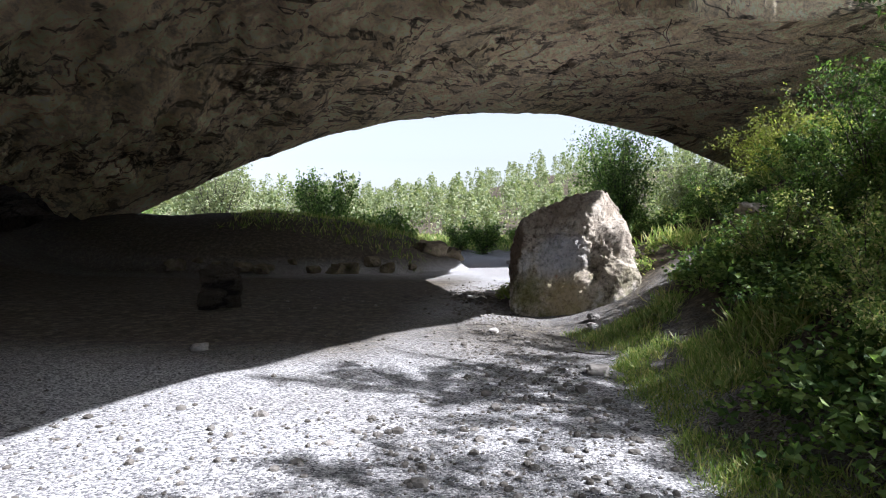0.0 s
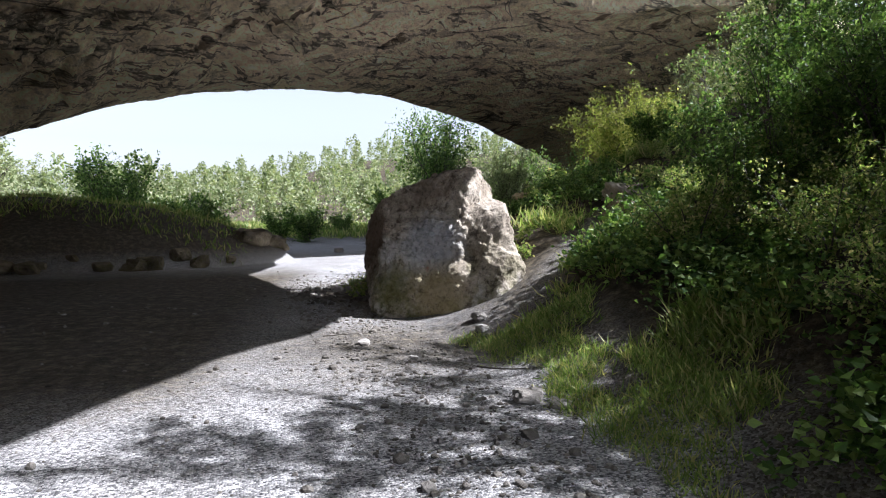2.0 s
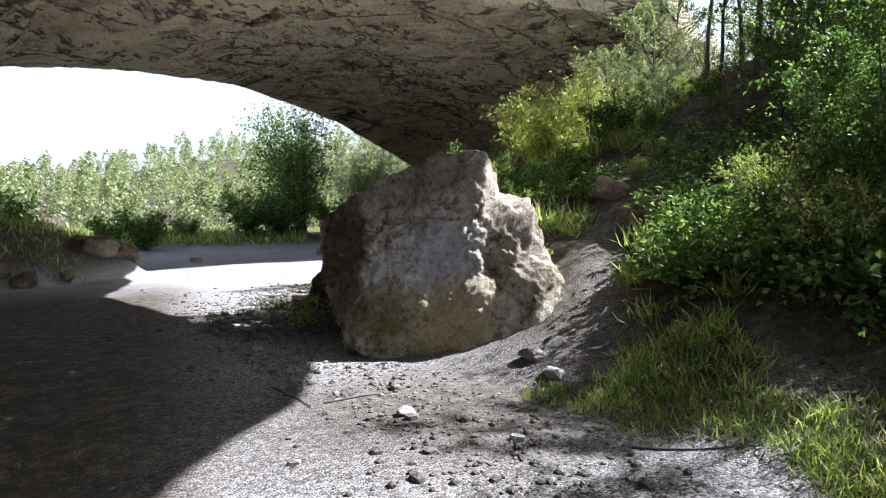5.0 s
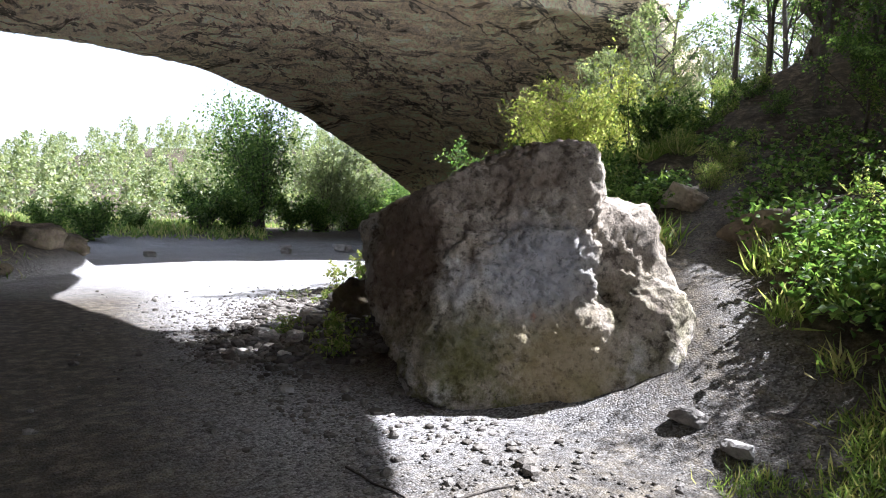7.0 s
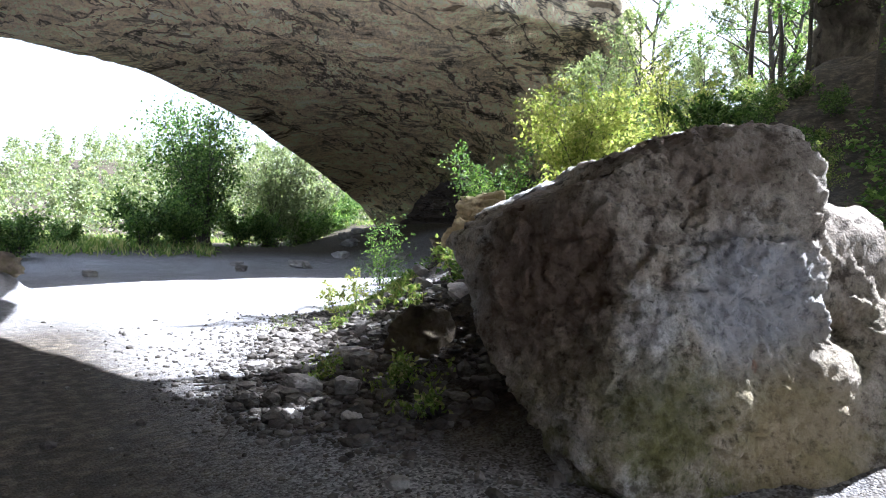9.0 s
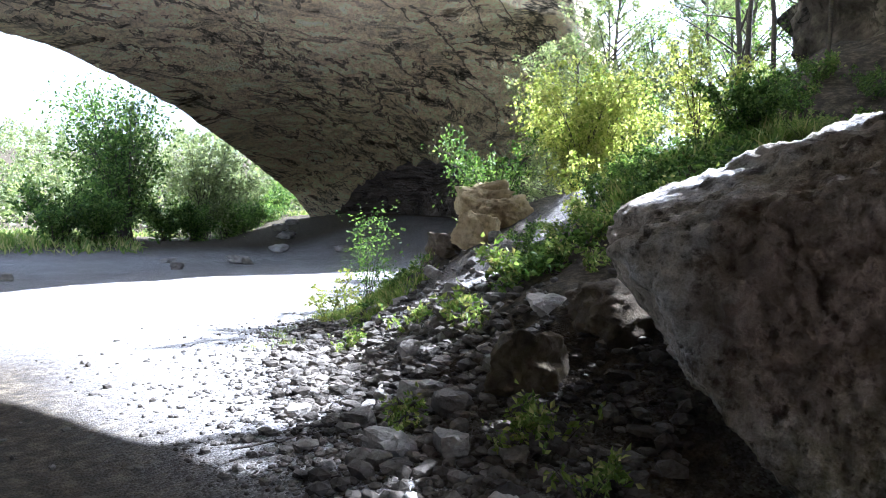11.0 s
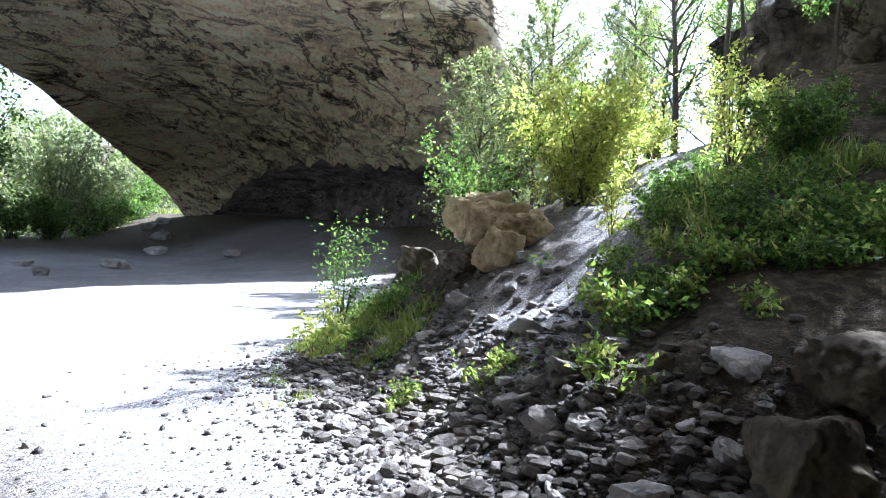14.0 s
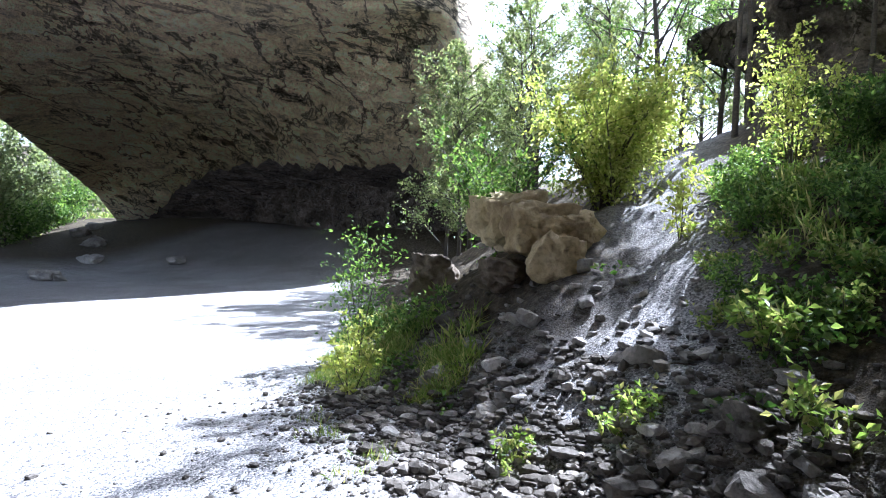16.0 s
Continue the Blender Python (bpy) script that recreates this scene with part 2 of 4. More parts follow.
def wall_distance(x, y):
    return -0.961 * (x - 34) + 0.275 * (y - 29)


def land(x, y):
    x, y = np.asarray(x, float), np.asarray(y, float)
    z = -0.2 - 0.02 * np.clip(y - 14, 0, 34)
    d = np.maximum(foot_distance(x, y), 0)
    steep = np.interp(y, [9, 14.5, 17.5, 21, 26, 30], [0.43, 0.42, 0.42, 0.40, 0.25, 0.0])
    rise = steep * d
    rise = np.where(rise > 2.8, 2.8 + 3.2 * np.tanh((rise - 2.8) / 4.0), rise)
    rise = rise + 0.3 * np.clip(x - 9, 0, 5) * smoothstep(16.6, 14.6, y) * smoothstep(11.5, 13.5, y)
    z = z + rise * (1 - np.exp(-d / 0.5))
    # the bank under the cave's wall
    w = wall_distance(x, y)
    z = z + 3.2 * smoothstep(15, -2, w) * smoothstep(26, 36, y)
    z = z + 0.5 * np.exp(-((x - 8.4) ** 2 + (y - 20.0) ** 2) / 2.4)
    # the dark mound inside the far mouth
    mx = (x + 9) / 10.5
    my = (y - 31) / 7.5
    z = z + 2.6 * np.clip(1 - mx * mx - my * my, 0, 1) ** 0.7
    z = z + 2.5 * smoothstep(-12, -22, x) * smoothstep(44, 30, y)
    # the far hillside
    far = np.hypot(x, y)
    z = z + (9 + 15 * smoothstep(-0.1, 0.25, np.arctan2(x, np.maximum(y, 1)))) * smoothstep(95, 250, far) * smoothstep(-40, 60, y) + 0.9 * smoothstep(44, 60, y)
    p = np.stack([x.ravel(), y.ravel(), 0 * x.ravel()], 1)
    rough = 0.03 + 0.13 * smoothstep(0.1, 2.0, d).ravel()
    # unseen rise behind the start, added to keep sky light off the floor
    z = z + 5 * smoothstep(-9, -26, y)
    z = z + (rough * fbm(p * 0.9, 4, 3)).reshape(z.shape)
    return z


def build_ground():
    xs = np.unique(np.concatenate([np.linspace(-500, -40, 24), np.linspace(-40, -6, 35), np.arange(-6, 2, 0.2), np.arange(2, 11, 0.11), np.arange(11, 14, 0.2), np.linspace(14, 60, 60), np.linspace(60, 600, 30)]))
    ys = np.unique(np.concatenate([np.linspace(-500, -20, 20), np.linspace(-20, -1, 20), np.arange(-1, 14, 0.2), np.arange(14, 22, 0.11), np.arange(22, 30, 0.2), np.linspace(30, 80, 60), np.linspace(80, 600, 34)]))
    gx, gy = np.meshgrid(xs, ys, indexing="ij")
    gz = land(gx, gy)
    d = foot_distance(gx, gy)
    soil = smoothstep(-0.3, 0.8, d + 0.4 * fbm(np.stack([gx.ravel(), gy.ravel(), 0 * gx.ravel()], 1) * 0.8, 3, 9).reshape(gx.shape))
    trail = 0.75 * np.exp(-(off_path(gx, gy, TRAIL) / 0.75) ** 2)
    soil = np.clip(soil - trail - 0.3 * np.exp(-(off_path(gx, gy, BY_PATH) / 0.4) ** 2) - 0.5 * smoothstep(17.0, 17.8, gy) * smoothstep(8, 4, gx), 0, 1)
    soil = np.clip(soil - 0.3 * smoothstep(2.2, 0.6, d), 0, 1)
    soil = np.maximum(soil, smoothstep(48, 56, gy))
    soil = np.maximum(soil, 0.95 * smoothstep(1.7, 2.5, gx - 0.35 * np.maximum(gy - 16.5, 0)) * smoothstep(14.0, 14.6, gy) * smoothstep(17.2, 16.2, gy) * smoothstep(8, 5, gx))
    # dark hollow below the boulder's overhang, its shade painted with the soil value
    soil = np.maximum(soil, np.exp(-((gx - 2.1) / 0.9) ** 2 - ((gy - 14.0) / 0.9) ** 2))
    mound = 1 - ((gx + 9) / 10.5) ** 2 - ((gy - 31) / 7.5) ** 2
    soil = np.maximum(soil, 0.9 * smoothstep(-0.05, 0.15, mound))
    # west and inner floor: the cave's shade put into the gravel as soil
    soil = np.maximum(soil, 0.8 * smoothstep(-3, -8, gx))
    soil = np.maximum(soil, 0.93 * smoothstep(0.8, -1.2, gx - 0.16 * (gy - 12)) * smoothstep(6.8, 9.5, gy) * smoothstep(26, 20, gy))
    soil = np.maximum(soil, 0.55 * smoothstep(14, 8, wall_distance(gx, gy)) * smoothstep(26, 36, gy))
    # brownish soil near the boulder, strengthened in place of missing tree dapple
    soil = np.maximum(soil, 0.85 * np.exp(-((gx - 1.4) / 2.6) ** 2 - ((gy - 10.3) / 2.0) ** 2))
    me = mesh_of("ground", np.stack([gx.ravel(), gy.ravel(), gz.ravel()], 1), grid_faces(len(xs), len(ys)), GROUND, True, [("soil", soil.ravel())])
    tagged(new("ground", me), "grey gravel floor, shade-darkened in the cave, passing into dark leafy soil", "ground", "", "structure")


build_ground()

# ---- the cave: plan of its two mouths ----
K = [0, 0.1, 0.2, 0.3, 0.4, 0.5, 0.6, 0.7, 0.8, 0.9, 1.0]
NEAR_X = [-17, -7, 1.5, 4.4, 8.5, 7.2, 11.4, 17.5, 23, 28.5, 34]
NEAR_Y = [-9, -8, -5, 4.2, 9.9, 18.7, 27.3, 30, 30.5, 29.5, 29]
NEAR_Z = [4, 6.5, 8, 8, 8, 8.2, 10.8, 11.8, 13.0, 13.5, 6.0]
FAR_X = [-15.5, -13.0, -10.9, -6.5, -2.5, 2.8, 10, 20.8, 31.7, 41.8, 46]
FAR_Y = [29.5, 31, 33, 38, 42, 46, 50, 58, 66, 71.5, 71]
FAR_Z = [1.2, 2.8, 4.4, 7.1, 8.8, 10.1, 10.8, 10.4, 8.4, 5.2, 0.5]


def vault_height(x, y):
    wl = np.maximum(x + 15.5 + (29.5 - y) * 0.04, 0)
    left = 2.5 + 9.6 * (np.minimum(wl, 28) / 28) ** 0.75
    w = np.clip(wall_distance(x, y) / 14, 0, 1)
    sill = np.interp(y, [29, 52, 72], [6.0, 8.0, 9.0])
    right = sill + (12.1 - sill) * (1 - (1 - w) ** 2)
    return np.minimum(left, right)


def curve_points(xs, n):
    k = np.linspace(0, 1, n)
    raw = np.interp(k, K, xs)
    ker = np.hanning(17)
    ker /= ker.sum()
    return np.convolve(np.pad(raw, 8, "reflect", reflect_type="odd"), ker, "valid")


def build_cave():
    nu, nv = 420, 300
    nx, ny, nz = (curve_points(c, nu) for c in (NEAR_X, NEAR_Y, NEAR_Z))
    fx, fy, fz = (curve_points(c, nu) for c in (FAR_X, FAR_Y, FAR_Z))
    k = np.linspace(0, 1, nu)
    wave = np.stack([k * 42, 0 * k, 0 * k], 1)
    nx, ny = nx + 0.15 * fbm(wave, 3, 301), ny + 0.15 * fbm(wave, 3, 311)
    v = np.linspace(0, 1, nv)[None, :]
    x = nx[:, None] * (1 - v) + fx[:, None] * v
    y = ny[:, None] * (1 - v) + fy[:, None] * v
    h = vault_height(x, y)
    z = h + (nz - h[:, 0])[:, None] * (1 - v) ** 5 + (fz - h[:, -1])[:, None] * v ** 6
    p = np.stack([x.ravel(), y.ravel(), z.ravel()], 1)
    a = math.radians(48.7)
    q = np.stack([p[:, 0] * math.cos(a) + p[:, 1] * math.sin(a), -p[:, 0] * math.sin(a) + p[:, 1] * math.cos(a), p[:, 2]], 1)
    q = q * np.array([0.35, 0.12, 0.6])
    bump = 0.55 * fbm(p * 0.16, 3, 21) + 0.42 * fbm(q * 1.5, 5, 31, 0.6, True) + 0.08 * fbm(p * 1.1, 3, 41)
    edge = np.minimum(smoothstep(0, 0.06, v), smoothstep(1, 0.86, v)) * np.ones_like(x)
    p[:, 2] += bump * (0.15 + 0.85 * edge.ravel())
    # upper shell closing the rock
    top = p.copy()
    top[:, 2] = np.maximum(p[:, 2] + 5, 13)
    lift = 3.0 * fbm(p * 0.12, 3, 51)
    top[:, 2] += lift
    n = nu * nv
    f = grid_faces(nu, nv)
    idx = np.arange(n).reshape(nu, nv)
    rim = np.concatenate([idx[:, 0], idx[-1, 1:], idx[-2::-1, -1], idx[0, -2:0:-1]])
    nxt = np.roll(rim, -1)
    side = np.stack([rim, nxt, nxt + n, rim + n], 1)
    me = mesh_of("cave_roof", np.concatenate([p, top]), np.concatenate([f, f[:, ::-1] + n, side]), CAVE, True)
    tagged(new("ceiling", me), "layered tan limestone roof of a wide natural cave arch", "cave roof", "", "structure")
    return p.reshape(nu, nv, 3)


VAULT = build_cave()


def rock_wall(name, label, ends, foot_shift, recess, mat):
    """A wall of rock from the roof's edge down into the ground, set back below its sill."""
    n, m = len(ends), 40
    t = np.linspace(0, 1, m)[None, :]
    base = ends[:, None, :].repeat(m, 1).copy()
    ground = land(ends[:, 0] + foot_shift[0] * recess, ends[:, 1] + foot_shift[1] * recess) - 0.6
    k = smoothstep(0, 0.18, t)[..., None]
    base[:, :, 0] += foot_shift[0] * recess * k[..., 0]
    base[:, :, 1] += foot_shift[1] * recess * k[..., 0]
    base[:, :, 2] = ends[:, 2][:, None] * (1 - t ** 1.2) + ground[:, None] * t ** 1.2
    p = base.reshape(-1, 3)
    g = 0.5 * fbm(p * np.array([0.3, 0.3, 0.5]), 4, 61) + 0.2 * fbm(p * 0.9, 3, 71, 0.5, True)
    fade = smoothstep(0, 0.12, t).repeat(n, 0).ravel()
    p[:, 0] += foot_shift[0] * g * fade
    p[:, 1] += foot_shift[1] * g * fade
    me = mesh_of(name, p, grid_faces(n, m), mat, True)
    tagged(new(name, me), label, "rock wall", "", "structure")


rock_wall("wall_east", "dark undercut limestone wall below the arch", VAULT[-1], np.array([0.96, -0.27]), 9.0, SHADE_ROCK)
rock_wall("wall_west", "dark limestone wall at the back of the cave", VAULT[0], np.array([-1.0, 0.0]), 1.5, SHADE_ROCK)


# ---- rocks ----
def sphere_dirs(level):
    bm = bmesh.new()
    bmesh.ops.create_icosphere(bm, subdivisions=level, radius=1)
    bm.verts.ensure_lookup_table()
    v = np.array([tuple(q.co) for q in bm.verts])
    f = np.array([[q.index for q in face.verts] for face in bm.faces])
    bm.free()
    return v, f


SPHERES = {}


def faceted(planes, level, sharp=14.0):
    """A body bounded by planes (normal, distance from the centre), as directions and radii."""
    if level not in SPHERES:
        SPHERES[level] = sphere_dirs(level)
    v, f = SPHERES[level]
    total = 0
    for n, d in planes:
        n = np.array(n, float)
        n /= np.linalg.norm(n)
        total = total + np.clip(v @ n / d, 1e-4, None) ** sharp
    return v * (total ** (-1 / sharp))[:, None], f


def random_rock(rng, level=2, flat=0.6, rough=0.06):
    planes = []
    for i in range(9):
        n = rng.normal(size=3)
        n /= np.linalg.norm(n)
        planes.append((n, rng.uniform(0.36, 0.52)))
    planes += [((0, 0, 1), 0.5 * flat), ((0, 0, -1), 0.5 * flat), ((1, 0, 0), 0.55), ((-1, 0, 0), 0.55), ((0, 1, 0), 0.45), ((0, -1, 0), 0.45)]
    p, f = faceted(planes, level, 40.0)
    p = p + p * (rough * fbm(p * 4 + rng.uniform(0, 50), 3, int(rng.integers(999))))[:, None]
    return p, f


def boulder_material():
    m = BOULDER.copy()
    m.name = "boulder_stained_limestone"
    t = m.node_tree
    p = t.nodes["Principled BSDF"]
    old = p.inputs["Base Color"].links[0].from_socket
    geo = t.nodes.new("ShaderNodeNewGeometry")
    pos = geo.outputs["Position"]
    warp = tex(t, "Noise", pos, 3.0, 6, 0.7)
    pits = tex(t, "Noise", pos, 16.0, 5, 0.7)
    col = mix(t, 0.8, old, ramp(t, pits, [(0.33, (0.18,)), (0.42, (0.95,)), (0.7, (1.2,))]), "MULTIPLY")
    grain = tex(t, "Noise", pos, 55.0, 4, 0.75)
    col = mix(t, 0.6, col, ramp(t, grain, [(0.35, (0.45,)), (0.52, (1.0,)), (0.7, (1.25,))]), "MULTIPLY")
    blotch = tex(t, "Noise", pos, 5.0, 6, 0.7)
    col = mix(t, 0.9, col, ramp(t, blotch, [(0.36, (0.26, 0.235, 0.22)), (0.46, (1.0,)), (0.66, (1.3,))]), "MULTIPLY")
    # the three near-black spots paint the darkness inside small drill holes
    for centre, radius, shade, amount in (((2.35, 12.1, 0.98), 0.5, (0.44, 0.45, 0.49), 0.7), ((1.75, 12.35, 0.25), 0.42, (0.10, 0.10, 0.025), 0.7), ((2.5, 11.95, 0.2), 0.55, (0.36, 0.29, 0.16), 0.7),
                                          ((2.25, 12.05, 0.58), 0.05, (0.33, 0.10, 0.05), 0.7), ((2.1, 12.12, 0.6), 0.03, (0.33, 0.11, 0.05), 0.6), ((1.92, 12.25, 0.62), 0.03, (0.03, 0.025, 0.02), 1.0), ((1.7, 12.25, 0.5), 0.03, (0.03, 0.025, 0.02), 1.0), ((2.0, 12.15, 0.42), 0.025, (0.03, 0.025, 0.02), 1.0), ((1.95, 13.2, 1.0), 0.75, (0.17, 0.115, 0.085), 0.8), ((2.6, 12.6, 1.9), 0.7, (0.22, 0.17, 0.13), 0.6)):
        d = t.nodes.new("ShaderNodeVectorMath")
        d.operation = "DISTANCE"
        d.inputs[1].default_value = centre
        t.links.new(pos, d.inputs[0])
        a = t.nodes.new("ShaderNodeMath")
        a.operation = "MULTIPLY_ADD"
        t.links.new(warp, a.inputs[0])
        a.inputs[1].default_value = radius * 1.2
        t.links.new(d.outputs["Value"], a.inputs[2])
        r = node(t, "MapRange")
        r.inputs[1].default_value, r.inputs[2].default_value = radius * 1.75, radius * 1.2
        r.inputs[3].default_value, r.inputs[4].default_value = 0.0, amount
        t.links.new(a.outputs[0], r.inputs[0])
        col = mix(t, r.outputs[0], col, mix(t, 0.7, shade, ramp(t, pits, [(0.33, (0.3,)), (0.5, (1.0,))]), "MULTIPLY"))
    t.links.new(col, p.inputs["Base Color"])
    b = t.nodes.new("ShaderNodeBump")
    b.inputs["Distance"].default_value, b.inputs["Strength"].default_value = 0.045, 0.9
    t.links.new(pits, b.inputs["Height"])
    t.links.new(p.inputs["Normal"].links[0].from_socket, b.inputs["Normal"])
    t.links.new(b.outputs[0], p.inputs["Normal"])
    return m


def carved(c, through_points, level, sharp, seed):
    """A body cut by planes through the given points, roughened."""
    c = np.array(c)
    planes = []
    for n, q in through_points:
        n = np.array(n) / np.linalg.norm(n)
        planes.append((n, float(n @ (np.array(q) - c))))
    rng = np.random.default_rng(seed)
    p, f = faceted(planes, level, sharp)
    # flat chips knocked off the corners
    for i in range(24):
        n = unit(rng.normal(size=3))
        reach = np.max(p @ n)
        cut = reach * rng.uniform(0.87, 0.98)
        over = p @ n - cut
        p = p - np.where(over > 0, over, 0)[:, None] * n * 0.9
    nrm = unit(p)
    p = p + c
    return p, f, nrm


def build_boulder():
    p, f, nrm = carved((2.75, 12.85, 0.85), [
        ((-0.78, -0.61, 0.12), (1.98, 12.0, 0.3)),
        ((-0.98, -0.05, 0.12), (1.60, 13.4, 0.8)),
        ((-0.52, -0.85, 0.10), (2.45, 11.86, 0.6)),
        ((0.55, -0.83, 0.0), (2.92, 11.86, 1.0)),
        ((0.75, -0.60, 0.25), (3.5, 12.4, 1.6)),
        ((-0.30, 0.674, -0.694), (1.5, 12.9, -0.15)),
        ((-0.30, 0.94, -0.2), (1.95, 14.4, 1.3)),
        ((0.9, 0.35, 0.2), (3.9, 13.1, 1.2)),
        ((-0.40, 0.30, 0.87), (2.66, 13.5, 1.94)),
        ((-0.55, -0.58, 0.60), (2.50, 12.25, 1.98)),
        ((0.70, -0.50, 0.50), (3.10, 12.18, 2.06)),
        ((0.32, 0.40, 0.86), (3.1, 12.6, 2.46)),
        ((0, 0, -1), (3, 13, -0.6)),
    ], 7, 30.0, 4)
    for q, r, a in (((2.75, 11.75, 0.3), 0.3, 0.06), ((1.5, 12.5, 0.1), 0.4, 0.08), ((2.95, 12.5, 2.35), 0.4, 0.10), ((1.8, 14.2, 1.35), 0.3, 0.10)):
        p = p + nrm * (a * np.exp(-np.sum((p - np.array(q)) ** 2, 1) / r ** 2))[:, None]
    # a ledge crack
    lay = p[:, 2] - 0.12 * (p[:, 0] - 2.3) - 1.42 + 0.05 * fbm(p * 3, 2, 5)
    p = p - nrm * (0.07 * np.exp(-(lay / 0.025) ** 2) * smoothstep(3.0, 2.4, p[:, 0]) * smoothstep(1.4, 2.0, p[:, 0]))[:, None]
    crack = np.exp(-(fbm(p * np.array([0.8, 0.8, 1.6]), 3, 141) / 0.022) ** 2)
    steps = fbm(p * np.array([0.9, 0.9, 2.4]), 4, 161)
    g = 0.05 * fbm(p * 0.9, 3, 81) + 0.05 * np.round(steps * 3) / 3 + 0.028 * fbm(p * 2.4, 4, 91, 0.6, True) - 0.035 * crack + 0.03 * fbm(p * 8, 5, 95, 0.7) - 0.05 * np.maximum(fbm(p * 5, 2, 97) - 0.4, 0)
    p = p + nrm * g[:, None]
    # the lower nose on the sunny side: an overhanging ledge, a waist, a hollow and a spreading foot
    q, f2, n2 = carved((3.05, 12.0, 0.7), [
        ((-0.62, -0.74, 0.25), (2.62, 11.72, 0.5)), ((0.15, -0.98, 0.06), (3.2, 11.26, 0.6)), ((0.96, -0.22, 0.10), (3.55, 11.5, 0.8)), ((-0.35, -0.8, 0.48), (2.85, 11.62, 1.1)),
        ((0.06, -0.04, 1.0), (3.15, 11.6, 1.72)), ((0.3, 0.95, 0), (3.3, 12.9, 0.6)), ((-0.95, 0.2, 0.1), (2.3, 12.2, 0.7)), ((0, 0, -1), (3.2, 12, -0.5))], 6, 26.0, 9)
    for at, r, a in (((3.3, 11.35, 1.08), 0.27, -0.16), ((2.8, 11.6, 0.85), 0.17, -0.17), ((2.9, 11.6, 1.3), 0.2, -0.08), ((3.2, 11.4, 1.55), 0.2, 0.10), ((3.4, 11.2, 0.2), 0.45, 0.12), ((2.6, 11.7, 0.6), 0.2, 0.08)):
        q = q + n2 * (a * np.exp(-np.sum((q - np.array(at)) ** 2, 1) / r ** 2))[:, None]
    q = q + n2 * (0.06 * fbm(q * 2.0, 4, 191) + 0.025 * fbm(q * 4, 3, 193, 0.6, True) + 0.025 * fbm(q * 9, 4, 195, 0.65))[:, None]
    me = mesh_of("boulder", np.concatenate([p, q]), np.concatenate([f, f2 + len(p)]), boulder_material())
    tagged(new("boulder", me), "huge pitted grey limestone boulder with mossy foot", "boulder")


build_boulder()


def ground_z(x, y):
    return float(land(np.array([x]), np.array([y]))[0])


def block(rng, level):
    """A squarish block of broken rock with a few corners knocked off."""
    planes = []
    for n in ((1, 0, 0), (-1, 0, 0), (0, 1, 0), (0, -1, 0), (0, 0, 1), (0, 0, -1)):
        planes.append((unit(np.array(n, float) + rng.normal(0, 0.16, 3)), rng.uniform(0.42, 0.52)))
    for i in range(5):
        planes.append((unit(rng.choice([-1.0, 1.0], 3) + rng.normal(0, 0.35, 3)), rng.uniform(0.48, 0.66)))
    return faceted(planes, level, 26.0)


def place_rock(name, label, category, x, y, size, seed, mat=STONE, turn=0.0, sink=0.2, level=4, rough=0.10, group="", tilt=0.0):
    """One rock of that size (three lengths) lying on the ground."""
    rng = np.random.default_rng(seed)
    p, f = block(rng, level)
    for i in range(3):
        n = unit(rng.normal(size=3))
        cut = np.max(p @ n) * rng.uniform(0.7, 0.92)
        p = p - np.maximum(p @ n - cut, 0)[:, None] * n * 0.92
    p = p + p * (0.5 * rough * fbm(p * 2.5 + seed, 2, seed + 1) + 0.09 * fbm(p * 3.5 + seed, 3, seed + 5, 0.55, True) + 0.05 * fbm(p * 9 + seed, 4, seed, 0.7) - 0.06 * np.exp(-(fbm(p * 2.2 + seed, 2, seed + 3) / 0.05) ** 2))[:, None]
    p = (p - p.min(0)) / (p.max(0) - p.min(0)) - np.array([0.5, 0.5, 0])
    ob = new(name, mesh_of(name, p * np.array(size), f, mat, level > 3))
    ob.matrix_basis = pose(x, y, ground_z(x, y) - sink * size[2], tilt, 0, turn)
    return tagged(ob, label, category, group)


# rocks beside the great boulder
place_rock("rock", "broken brown limestone block leaning behind the great boulder", "rock", 3.9, 14.0, (1.1, 0.9, 0.9), 5, BOULDER, 20, 0.45)
place_rock("rock", "long low pitted slab lying beside the scree", "rock", 3.7, 14.9, (1.5, 1.0, 0.7), 11, BROWN_ROCK, -20, 0.75, 5, 0.35)
place_rock("rock", "rounded pitted brown rock at the scree's edge", "rock", 2.55, 15.35, (0.9, 0.7, 0.6), 21, BROWN_ROCK, 25, 0.38, 5, 0.35, "", 10)
place_rock("rock", "mossy brown rock set in the scree", "rock", 3.7, 17.1, (0.5, 0.45, 0.34), 26, RUBBLE, 40, 0.5, 5, 0.35)
place_rock("rock", "upright dark rock standing in the cave's shade", "rock", -4.5, 12.9, (0.9, 0.8, 1.05), 33, SHADE_ROCK, 30, 0.15, 5, 0.6, "", 22)

place_rock("rock", "grey weathered rock half sunk in the leafy slope", "rock", 6.6, 13.4, (0.8, 0.65, 0.5), 64, BOULDER, 30, 0.35, 5, 0.4, "", 25)
place_rock("rock", "dark mossy rock beside the path behind the boulder", "rock", 5.6, 11.6, (0.9, 0.7, 0.6), 67, BROWN_ROCK, 70, 0.35, 4, 0.3)
place_rock("rock", "flat pale stone lying between weeds", "rock", 4.1, 16.75, (0.36, 0.26, 0.12), 71, STONE, 10, 0.2, 3, 0.2)
place_rock("rock", "broad grey slab lying in the dark slope", "rock", 3.5, 15.75, (0.6, 0.45, 0.24), 76, RUBBLE, 50, 0.6, 3, 0.2)

